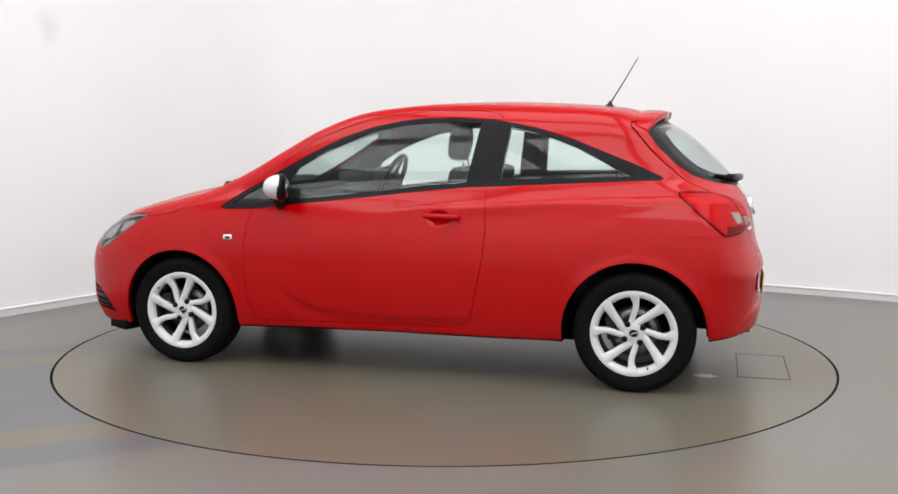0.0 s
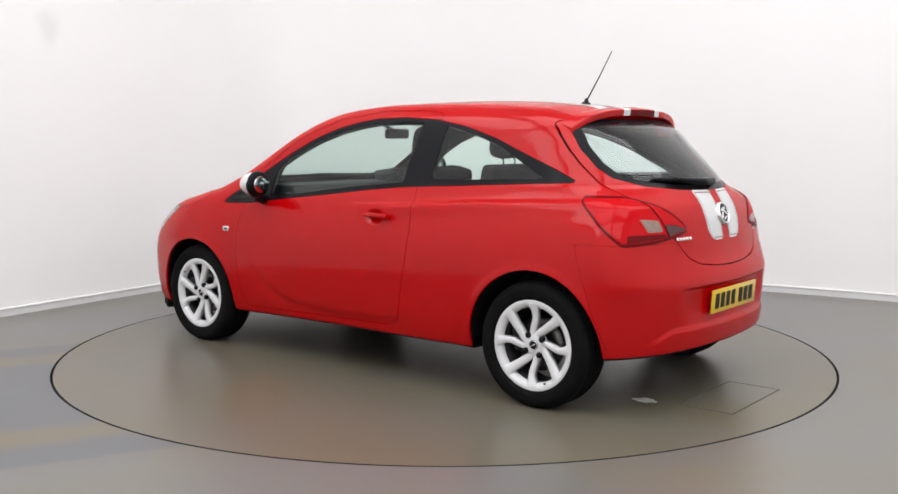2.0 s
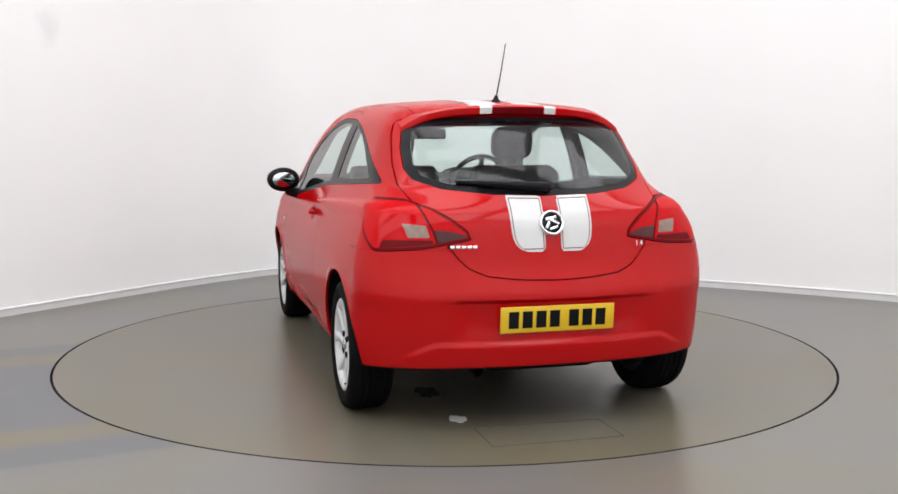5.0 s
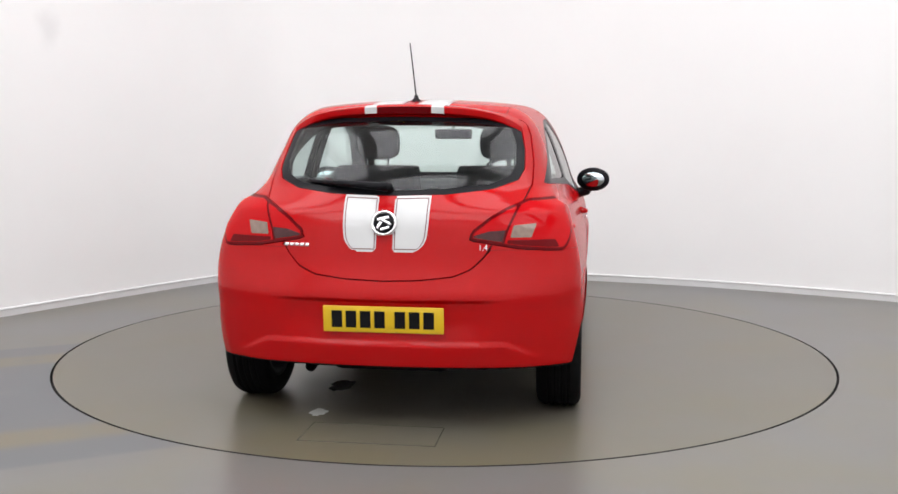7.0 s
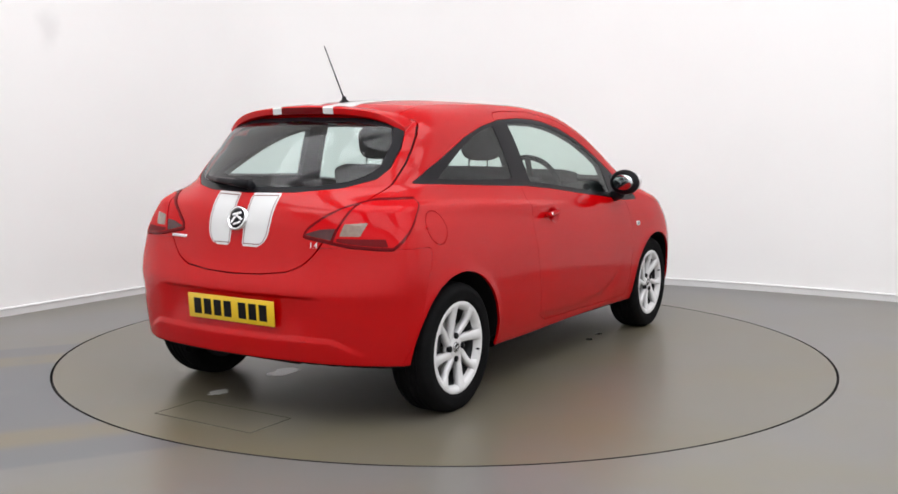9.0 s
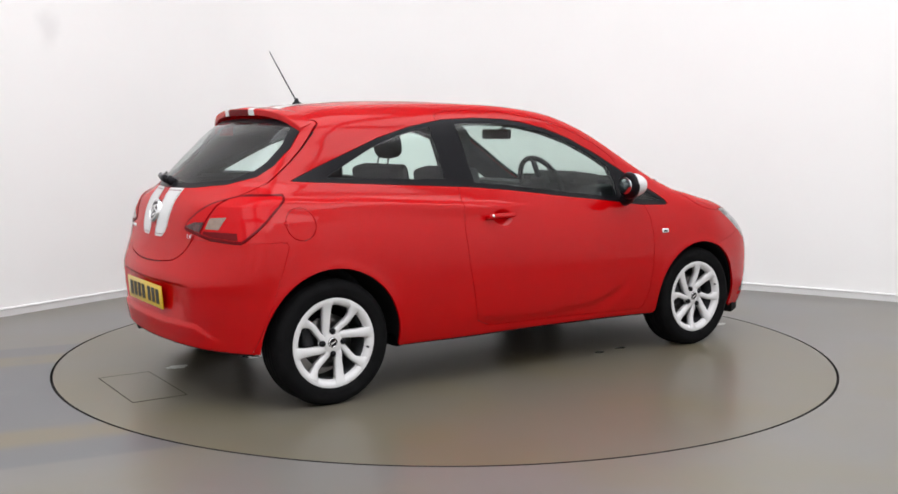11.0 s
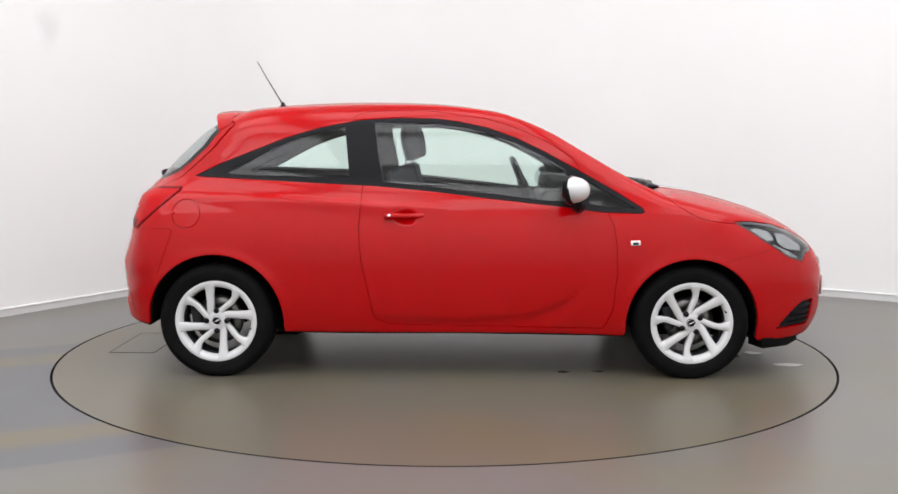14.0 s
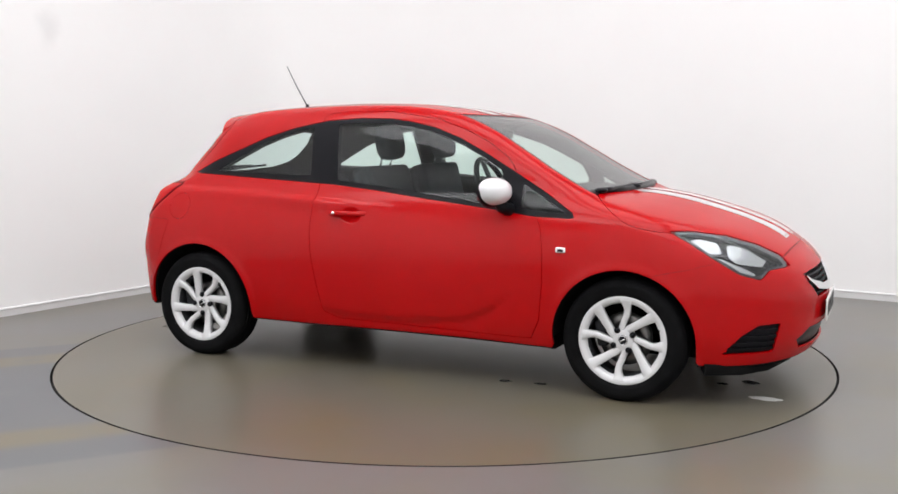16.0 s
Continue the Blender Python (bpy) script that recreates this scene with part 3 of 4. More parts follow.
panel("windscreen", clip(*pane, screen_glass), GLASS, car, "clear windscreen", depth=0.004, lift=-0.003).visible_shadow = False
panel("windscreen_frame", clip(*pane, less(screen, screen_glass)), BLACK, car, depth=0.01, lift=-0.003)
pane = refine(clip(*rest, rear_pane), 1)
panel("rear_window", clip(*pane, rear_glass), REARGLASS, car, "tinted rear window", depth=0.004, lift=-0.003).visible_shadow = False
panel("rear_window_frame", clip(*pane, less(rear_pane, rear_glass)), BLACK, car, "glossy black rear window border", depth=0.01, lift=-0.003)
rest = clip(*rest, less(lambda V: -np.minimum(screen(V), rear_pane(V)) + GAP))
LAMP_RED = mat("lamp_red", (0.46, 0.0015, 0.004), rough=0.2, spec=0.0, coat=0.3)
LAMP_DEEP = mat("lamp_deep_red", (0.12, 0.001, 0.003), rough=0.2, spec=0.0, coat=0.25)
LAMP_SMOKE = mat("lamp_smoke_red", (0.055, 0.010, 0.012), rough=0.2, spec=0.1, coat=0.6, vary=0.3, scale=45)
LAMP_GREY = mat("lamp_clear", (0.20, 0.13, 0.10), rough=0.2, coat=0.6, vary=0.15, scale=40)
BEZEL = mat("lamp_bezel", (0.030, 0.032, 0.035), rough=0.3)
MIRROR = mat("lamp_reflector", (0.36, 0.365, 0.37), rough=0.25, metal=1.0)
LENS = glass_mat("lamp_lens", (0.94, 0.96, 0.97))
lamp_smoke = yz(poly((0.376, 0.836), (0.380, 0.850), (0.44, 0.868), (0.520, 0.874), (0.500, 0.815)))
lamp_clear = yz(poly((0.532, 0.842), (0.545, 0.892), (0.640, 0.900), (0.620, 0.842)))
lamp_shelf = yz(poly((0.515, 0.800), (0.522, 0.832), (0.72, 0.832), (0.74, 0.795), (0.62, 0.790)))
lamp_seam = yz(poly((0.485, 0.78), (0.510, 0.867), (0.540, 0.935), (0.585, 1.03), (0.597, 1.03), (0.552, 0.935), (0.522, 0.867), (0.498, 0.78)))
bowls = [xz(poly((1.545, 0.795), (1.60, 0.802), (1.675, 0.785), (1.70, 0.735), (1.655, 0.735)), 0.3), xz(poly((1.715, 0.775), (1.79, 0.762), (1.885, 0.700), (1.875, 0.672), (1.765, 0.690), (1.725, 0.725)), 0.3),
         xz(poly((1.645, 0.722), (1.70, 0.712), (1.80, 0.668), (1.85, 0.64), (1.845, 0.625), (1.76, 0.652)), 0.3)]
for s in (1, -1):
    half = lambda V, s=s: -s * V[:, 1]
    lamp = refine(clip(*rest, both(tail_lamp, half)))
    ob = panel("tail_lamp", clip(*lamp, less(grow(tail_lamp, -0.011), lamp_seam)), LAMP_RED, car, "red tail lamp with smoked clear section", depth=0.02, lift=0.004)
    panel("lamp_border", clip(*lamp, lambda V: -tail_lamp(V) - 0.011), LAMP_DEEP, ob, "dark red lamp edge", depth=0.02, lift=0.003)
    panel("lamp_split", clip(*lamp, both(lamp_seam, grow(tail_lamp, -0.011))), LAMP_DEEP, ob, depth=0.01, lift=0.001)
    panel("reversing_lens", clip(*lamp, less(lamp_clear, lamp_seam)), LAMP_GREY, ob, "smoked clear reversing lens", depth=0.002, lift=0.0055)
    panel("smoked_lens", clip(*lamp, less(both(lamp_smoke, grow(tail_lamp, -0.013)), lamp_seam)), LAMP_SMOKE, ob, "dark smoked red lens", depth=0.002, lift=0.0055)
    panel("lower_lens", clip(*lamp, less(both(lamp_shelf, grow(tail_lamp, -0.013)), lamp_seam)), LAMP_DEEP, ob, "deep red lower lens", depth=0.002, lift=0.0050)
    lamp = refine(clip(*rest, both(head_lamp, half)), 1)
    ob = panel("head_lamp", lamp, BEZEL, car, "clear head lamp with grey bezel and chrome reflectors", depth=0, lift=-0.030)
    panel("lamp_cover", lamp, LENS, ob, "clear lamp cover", depth=0.03, lift=0.0).visible_shadow = False
    panel("lamp_rim", clip(*lamp, lambda V: -head_lamp(V) - 0.010), BEZEL, ob, depth=0.02, lift=-0.004)
    for g in bowls:
        panel("reflector", clip(*lamp, g), MIRROR, ob, "chrome reflector", depth=0.02, lift=-0.012)
    vent = refine(clip(*rest, both(fog, half)))
    ob = panel("fog_grille", vent, BLACK, car, "black fog lamp grille", depth=0.0, lift=-0.014)
    for k in range(4):
        bar = lambda V, k=k: np.abs(Z(V) - (0.285 + 0.030 * k)) - 0.006
        panel("slat", clip(*vent, both(fog, half, bar)), BLACK, ob, depth=0.012, lift=-0.003)
vent = refine(clip(*rest, grille))
ob = panel("grille", vent, BLACK, car, "black radiator grille with chrome bar", depth=0.0, lift=-0.03)
chrome_bar = front(poly((-0.02, 0.548), (0.20, 0.552), (0.36, 0.585), (0.415, 0.612), (0.39, 0.585), (0.30, 0.535), (0.10, 0.508), (-0.02, 0.506)))
panel("chrome_bar", clip(*vent, both(grille, chrome_bar)), CHROME, ob, "chrome grille bar", depth=0.02, lift=0.006)
for k in range(5):
    bar = lambda V, k=k: np.abs(Z(V) - (0.512 + 0.024 * k)) - 0.004
    for s in (1, -1):
        panel("slat", clip(*vent, less(both(grille, bar, lambda V, s=s: 0.001 - s * V[:, 1]), chrome_bar)), PLASTIC, ob, depth=0.012, lift=-0.008)
panel("lower_intake", clip(*rest, intake), BLACK, car, "black lower air intake", depth=0.0, lift=-0.02)
rest = clip(*rest, lambda V: GAP - np.min([tail_lamp(V), head_lamp(V), fog(V), grille(V), intake(V)], 0))
used = []
for name, g, label in (("hood", hood, "red bonnet"), ("tailgate", tailgate, "red tailgate"), ("roof", roof, "red roof panel"), ("fuel_flap", fuel_flap, "round red fuel flap")):
    panel(name, clip(*rest, less(g, *used, gap=GAP)), RED, car, label)
    used.append(grow(g, 0.0025) if name == "tailgate" else g)
cup = lambda V: np.maximum(np.hypot((X(V) + 0.245) / 0.085, (Z(V) - 0.852) / 0.060) - 1, 0.4 - Y(V))
for s in (1, -1):
    leaf = panel("door", clip(*rest, less(lambda V, s=s: np.maximum(door(V), -s * V[:, 1]), *used, lambda V: cup(V) + GAP, gap=GAP)), RED, car, "red door")
    panel("handle_cup", refine(clip(*rest, both(cup, lambda V, s=s: -s * V[:, 1]))), RED, leaf, "red cup pressed into the door", depth=0)
used.append(door)
for name, g in (("front_bumper", front_bumper), ("rear_bumper", rear_bumper)):
    panel(name, refine(clip(*rest, less(g, *used, gap=GAP)), 1), RED, car, "red bumper")
    used.append(grow(g, -0.0015))
panel("body_shell", clip(*rest, less(lambda V: np.full(len(V), -1.0), *used, gap=GAP)), RED, car, "red body side and pillars")

# inner skin behind the panels
lining = clip(*shell, less(lambda V: np.full(len(V), -1.0), grow(dlo, -0.008), screen_glass, rear_glass))
panel("interior_lining", lining, DARK, car, "dark grey interior lining", depth=0.0, lift=-0.028)


# ---------------------------------------------------------------- places on the skin


def find(f, lo, hi):
    a, b = lo, hi
    for _ in range(40):
        m = (a + b) / 2
        if f(m) < 0:
            a = m
        else:
            b = m
    return (a + b) / 2


def val(x, y, z):
    return float(body(np.array([[x, y, z]]))[0])


def seat_frame(p):
    """A pose on the skin at p: local z out of the body, local y upward."""
    n = Vector(normals_of(np.array([p]))[0])
    up = Vector((0, 0, 1)) if abs(n.z) < 0.9 else Vector((1, 0, 0))
    x = up.cross(n).normalized()
    y = n.cross(x)
    m = Matrix((x, y, n)).transposed().to_4x4()
    m.translation = Vector(p)
    return m


def side_at(x, z, s):
    return seat_frame((x, s * find(lambda y: val(x, y, z), 0.1, 1.1), z))


def back_at(y, z):
    return seat_frame((find(lambda x: -val(-x, y, z) * -1, 1.0, 2.2) * -1, y, z))


def top_at(x, y):
    return seat_frame((x, y, find(lambda z: val(x, y, z), 0.6, 1.7)))


# ---------------------------------------------------------------- stripes
STRIPE = mat("white_vinyl", (0.60, 0.60, 0.60), rough=0.3, coat=0.6, vary=0.02)
PIN = mat("stripe_line", (0.16, 0.05, 0.05), rough=0.4)
RIM_Y = curve((0.70, 0.11), (0.775, 0.120), (0.80, 0.158), (0.83, 0.177), (0.87, 0.184), (0.95, 0.188), (1.05, 0.19))


def stripes(name, region, width, parent_label):
    for s in (1, -1):
        g = lambda V, s=s: np.max([region(V), -s * V[:, 1], 0.036 - Y(V), Y(V) - width(V)], 0)
        strip_skin = refine(clip(*rest, g), 3)
        ob = panel(name, strip_skin, STRIPE, car, parent_label, depth=0.0, lift=0.0012)
        e = lambda V: np.max([region(V) + 0.012, 0.044 - Y(V), Y(V) - width(V) + 0.010], 0)
        line = lambda V, e=e: np.abs(e(V)) - 0.0022
        panel("pinstripe", clip(*strip_skin, both(g, line)), PIN, ob, "thin dark red line", depth=0.0, lift=0.0018)


stripes("tailgate_stripe", lambda V: np.max([tailgate(V) + 0.002, rear_pane(V) * -1 + 0.004, 0.780 - Z(V), Z(V) - 1.2], 0), lambda V: RIM_Y(Z(V)), "white vinyl racing stripe")
stripes("roof_stripe", lambda V: np.maximum(roof(V) + 0.003, -1.24 - X(V)), lambda V: np.full(len(V), 0.19), "white vinyl racing stripe")
stripes("hood_stripe", lambda V: np.maximum(hood(V) + 0.003, X(V) - 1.925), lambda V: 0.19 - 0.02 * step(1.2, 1.95, X(V)), "white vinyl racing stripe")


# ---------------------------------------------------------------- spoiler
def build_spoiler():
    edge_x = lambda y: -1.372 + 0.24 * y * y + 0.6 * y**6
    edge_z = lambda y: 1.414 - 0.12 * y * y - 2.4 * y**6
    bm = bmesh.new()
    rows = []
    n = 36
    for i in range(n + 1):
        y = -0.548 + 1.096 * i / n
        xe, ze = edge_x(y), edge_z(y)
        xa = -1.225 + 0.02 * y * y
        za = top_at(xa, y).translation.z + 0.003
        pts = [(xa, za - 0.012), (xa - 0.001, za)]
        for u in (0.3, 0.6, 0.85, 0.97):
            pts.append((xa + (xe - xa) * u, za + (ze - za) * u + 0.010 * math.sin(math.pi * u) * (1 - abs(y) / 0.55)))
        pts += [(xe, ze - 0.004), (xe + 0.004, ze - 0.030), (xe + 0.016, ze - 0.038), (xe + 0.11, ze - 0.036)]
        rows.append([bm.verts.new((px, y, pz)) for px, pz in pts])
    m = len(rows[0])
    for a, b in zip(rows, rows[1:]):
        for j in range(m):
            bm.faces.new((a[j], a[(j + 1) % m], b[(j + 1) % m], b[j]))
    bm.faces.new(rows[0]), bm.faces.new(rows[-1][::-1])
    bmesh.ops.recalc_face_normals(bm, faces=bm.faces)
    ob = part("spoiler", bm, RED, car, "red roof spoiler")
    ob.data.set_sharp_from_angle(angle=radians(40))

    def patch(name, y0, y1, material, label, up=False):
        bm = bmesh.new()
        rows = []
        for i in range(9):
            y = y0 + (y1 - y0) * i / 8
            xe, ze = edge_x(y), edge_z(y)
            pts = [(xe - 0.0025, ze - 0.003), (xe + 0.002, ze - 0.034), (xe + 0.012, ze - 0.034), (xe + 0.012, ze - 0.003)]
            if up:
                xa = -1.225 + 0.02 * y * y
                za = top_at(xa, y).translation.z + 0.003
                top = [(xa + (xe - xa) * u, za + (ze - za) * u + 0.010 * math.sin(math.pi * u) * (1 - abs(y) / 0.55) + 0.0012) for u in (0.02, 0.3, 0.6, 0.85, 0.97)]
                pts = top + [(xe - 0.0012, ze - 0.004), (xe + 0.003, ze - 0.032), (xe + 0.010, ze - 0.032), (xe + 0.010, ze - 0.012)]
            rows.append([bm.verts.new((px, y, pz)) for px, pz in pts])
        m = len(rows[0])
        for a, b in zip(rows, rows[1:]):
            for j in range(m if not up else m - 1):
                bm.faces.new((a[j], a[(j + 1) % m], b[(j + 1) % m], b[j]))
        if not up:
            bm.faces.new(rows[0]), bm.faces.new(rows[-1][::-1])
        bmesh.ops.recalc_face_normals(bm, faces=bm.faces)
        q = part(name, bm, material, ob, label)
        q.data.set_sharp_from_angle(angle=radians(40))

    patch("brake_light", -0.126, 0.126, LAMP_DEEP, "dark red high-level brake light")
    for s in (1, -1):
        patch("stripe", s * 0.130, s * 0.188, STRIPE, "white vinyl stripe", up=True)


build_spoiler()


# ---------------------------------------------------------------- wheels
def spoke(rows, depth):
    """A spoke from rows of (radius, angle, width) along its middle line, as a plate in the wheel's face."""
    r, a, w = (curve(*[(i, row[k]) for i, row in enumerate(rows)]) for k in range(3))
    u = np.linspace(0, len(rows) - 1, 14)
    mid = np.stack([r(u) * np.cos(np.radians(a(u))), r(u) * np.sin(np.radians(a(u)))], 1)
    d = np.gradient(mid, axis=0)
    d /= np.linalg.norm(d, axis=1)[:, None]
    n = np.stack([-d[:, 1], d[:, 0]], 1)
    L, R = mid + n * w(u)[:, None] / 2, mid - n * w(u)[:, None] / 2
    bm = bmesh.new()
    rows = []
    for i in range(len(u)):
        f = np.hypot(*mid[i])
        face = 0.072 + 0.020 * min(f / 0.19, 1) ** 2
        l, q, c = L[i], R[i], mid[i]
        rows.append([bm.verts.new((-p[0], h, p[1])) for p, h in ((l, face - depth), (l, face - 0.006), (l * 0.8 + c * 0.2, face), (q * 0.8 + c * 0.2, face), (q, face - 0.006), (q, face - depth))])
    m = 6
    for p, q in zip(rows, rows[1:]):
        for j in range(m):
            bm.faces.new((p[j], p[(j + 1) % m], q[(j + 1) % m], q[j]))
    bm.faces.new(rows[0]), bm.faces.new(rows[-1][::-1])
    bmesh.ops.recalc_face_normals(bm, faces=bm.faces)
    return bm


def build_wheel(x, s, turn):
    root = new("wheel")
    root.parent = car
    root["label"] = "white alloy wheel with straight and curved spokes and black tyre"
    root.matrix_basis = pose(x, 0.737 * s, 0.299, 0, 0, 0 if s > 0 else 180)
    prof = [(0.212, -0.086), (0.240, -0.099), (0.272, -0.101), (0.288, -0.092), (0.300, -0.074)]
    for g in (-0.045, -0.015, 0.015, 0.045):
        prof += [(0.3045, g - 0.009), (0.298, g - 0.004), (0.298, g + 0.004), (0.3045, g + 0.009)]
    prof += [(0.300, 0.074), (0.290, 0.092), (0.272, 0.100), (0.262, 0.1025), (0.256, 0.1005), (0.240, 0.101), (0.224, 0.096), (0.216, 0.088), (0.206, 0.080)]
    ob = part("tyre", lathe(prof, 72, True), RUBBER, root, "black rubber tyre")
    ob.data.set_sharp_from_angle(angle=radians(38))
    ob = part("rim", lathe([(0.2165, 0.087), (0.2165, 0.091), (0.211, 0.0935), (0.203, 0.0925), (0.192, 0.0895), (0.184, 0.082), (0.179, 0.062), (0.2165, 0.062)], 72, True), WHITE, root, "white alloy rim")
    part("barrel", lathe([(0.178, 0.062), (0.178, 0.0), (0.184, -0.082), (0.213, -0.087), (0.213, -0.07), (0.205, 0.06)], 48, True), PLASTIC, root, "dark inner rim barrel")
    ob.data.set_sharp_from_angle(angle=radians(35))
    for k in range(4):
        m = Matrix.Rotation(radians(turn + 90 * k), 4, "Y")
        bm = spoke([(0.044, 130, 0.036), (0.060, 122, 0.037), (0.096, 109.5, 0.038), (0.150, 102.5, 0.043), (0.185, 100.3, 0.054), (0.204, 99.7, 0.080)], 0.030)
        bm.transform(m)
        part("spoke", bm, WHITE, root)
        bm = spoke([(0.040, 74, 0.036), (0.068, 63, 0.029), (0.114, 53, 0.031), (0.148, 51.5, 0.031), (0.178, 53.5, 0.044), (0.204, 54.5, 0.078)], 0.030)
        bm.transform(m)
        part("curved_spoke", bm, WHITE, root)
        nut = lathe([(0.0, 0.070), (0.0125, 0.069), (0.0150, 0.064), (0.0150, 0.050)], 10)
        nut.transform(m @ Matrix.Translation((0, 0.014, 0.054)))
        part("lug_nut", nut, BLACK, root, "black wheel nut")
    part("hub", lathe([(0.0, 0.076), (0.030, 0.076), (0.050, 0.0735), (0.060, 0.066), (0.064, 0.045)], 40), WHITE, root, "white wheel hub")
    cap = lathe([(0.0, 0.081), (0.020, 0.0805), (0.0245, 0.078), (0.026, 0.072)], 28)
    cap = part("centre_cap", cap, BLACK, root, "black and chrome centre cap")
    part("cap_emblem", lathe([(0.0195, 0.0805), (0.0215, 0.0825), (0.0235, 0.0805), (0.0235, 0.078)], 28), CHROME, cap, "chrome ring")
    part("emblem_bar", box(0.030, 0.003, 0.006, pose(0, 0.0815, 0, 0, 28, 0), 0.001, 1), CHROME, cap)
    part("brake_disc", lathe([(0.05, 0.020), (0.130, 0.020), (0.130, 0.002), (0.05, 0.002)], 48, True), STEEL, root, "steel brake disc")
    part("brake_caliper", box(0.055, 0.07, 0.13, pose(0.115, 0.012, 0.02, 0, 8, 0), 0.012), PLASTIC, root)
    a = radians(turn - 12)
    part("valve", lathe([(0, 0.092), (0.0045, 0.092), (0.0045, 0.07)], 10), BLACK, root).matrix_basis = pose(-0.187 * math.cos(a), 0.002, 0.187 * math.sin(a))
    return root


wheels = [build_wheel(x, s, a) for x, s, a in ((-1.255, 1, -55), (-1.255, -1, 0), (1.255, 1, 152), (1.255, -1, 31))]


def build_wheel_house(x, s, r):
    bm = bmesh.new()
    rows = []
    for i in range(25):
        a = radians(-1 + 182 * i / 24)
        px, pz = x + r * math.cos(a), 0.295 + r * math.sin(a)
        edge = find(lambda y: val(px, y, max(pz, 0.31)), 0.1, 1.1) - 0.012
        rows.append([bm.verts.new((px, s * y, pz)) for y in (edge, edge - 0.03, 0.46)] + [bm.verts.new((x, s * 0.46, 0.27))])
    for p, q in zip(rows, rows[1:]):
        for j in range(2):
            bm.faces.new((p[j], p[j + 1], q[j + 1], q[j]))
        bm.faces.new((p[2], p[3], q[2]))
    bmesh.ops.remove_doubles(bm, verts=bm.verts, dist=1e-4)
    bmesh.ops.recalc_face_normals(bm, faces=bm.faces)
    part("wheel_house", bm, UNDER, car, "black wheel arch liner")


for x, r in ((-1.255, 0.365), (1.255, 0.352)):
    for s in (1, -1):
        build_wheel_house(x, s, r)

# ---------------------------------------------------------------- fittings outside


def ellipsoid(sx, sy, sz, seg=28, rings=18):
    bm = bmesh.new()
    bmesh.ops.create_uvsphere(bm, u_segments=seg, v_segments=rings, radius=1)
    bm.transform(Matrix.Diagonal((sx, sy, sz, 1)))
    return bm


GLINT = mat("mirror_glass", (0.55, 0.60, 0.62), rough=0.03, metal=1.0)
for s in (1, -1):
    # door mirror: shell open to the back
    bm = ellipsoid(0.100, 0.106, 0.074, 32, 24)
    for v in bm.verts:
        v.co.y *= 1 + 0.10 * v.co.z / 0.067
        v.co.z = math.copysign(abs(v.co.z / 0.067) ** 0.85, v.co.z) * 0.067
        if v.co.z < 0:
            v.co.z *= 0.9
    bmesh.ops.bisect_plane(bm, geom=bm.verts[:] + bm.edges[:] + bm.faces[:], plane_co=(0.002, 0, 0), plane_no=(-1, 0, 0), clear_outer=True)
    bm.transform(pose(0.600, s * 0.890, 1.000, 0, 0, s * 16))
    mirror = part("door_mirror", bm, WHITE, car, "white door mirror on a black foot")
    bm = ellipsoid(0.034, 0.110, 0.077, 32, 20)
    bm.transform(pose(0.603, s * 0.890, 1.000, 0, 0, s * 16))
    part("mirror_housing", bm, BLACK, mirror, "black mirror housing")
    bm = lathe([(0, 0.004), (0.90, 0.004), (0.94, 0.0)], 36)
    bm.transform(pose(0.5695, s * 0.890, 1.000, 0, 0, 90 + s * 16) @ Matrix.Diagonal((0.080, 1, 0.050, 1)))
    part("mirror_glass", bm, GLINT, mirror, "mirror glass")
    part("mirror_foot", tube([(0.66, s * 0.75, 0.905), (0.655, s * 0.80, 0.910), (0.640, s * 0.850, 0.925), (0.630, s * 0.875, 0.965)], 0.036, 12, 0.8), BLACK, mirror, "black mirror foot")
    # handle in its cup
    m = side_at(-0.262, 0.850, s)
    handle = part("door_handle", rounded(box(0.212, 0.026, 0.022), 0.009, 3), RED, car, "red door handle over a cup")
    handle.matrix_basis = m @ pose(0, 0.004, 0.030)
    for u in (-0.088, 0.088):
        part("handle_foot", box(0.03, 0.022, 0.026, pose(u, 0, -0.014), 0.005), RED, handle)
    if s < 0:
        part("lock", lathe([(0, 0.004), (0.0075, 0.004), (0.009, 0.0)], 18), CHROME, handle, "chrome door lock").matrix_basis = pose(-0.082, 0, 0.011, 90, 0, 0)
    # side repeater
    m = side_at(0.947, 0.724, s)
    lampm = part("side_repeater", box(0.052, 0.028, 0.008, None, 0.003), CHROME, car, "small chrome side repeater")
    lampm.matrix_basis = m @ pose(0, 0, 0.002)
    part("repeater_lens", box(0.030, 0.012, 0.004, pose(0, -0.002, 0.004), 0.002), BLACK, lampm, "dark repeater lens")

# aerial
m = top_at(-1.03, 0.0)
base = part("aerial", lathe([(0.0, 0.032), (0.009, 0.030), (0.013, 0.014), (0.024, 0.006), (0.028, -0.004)], 24), BLACK, car, "black roof aerial with thin mast")
base.matrix_basis = m @ pose(0, 0, 0, 90, 0, 0)
b = m.translation
part("mast", tube([b + Vector((-0.004, 0, 0.02)), b + Vector((-0.08, 0.001, 0.145)), (-1.183, 0.004, 1.719)], 0.0040, 8, 0.6), BLACK, base).matrix_basis = base.matrix_basis.inverted()

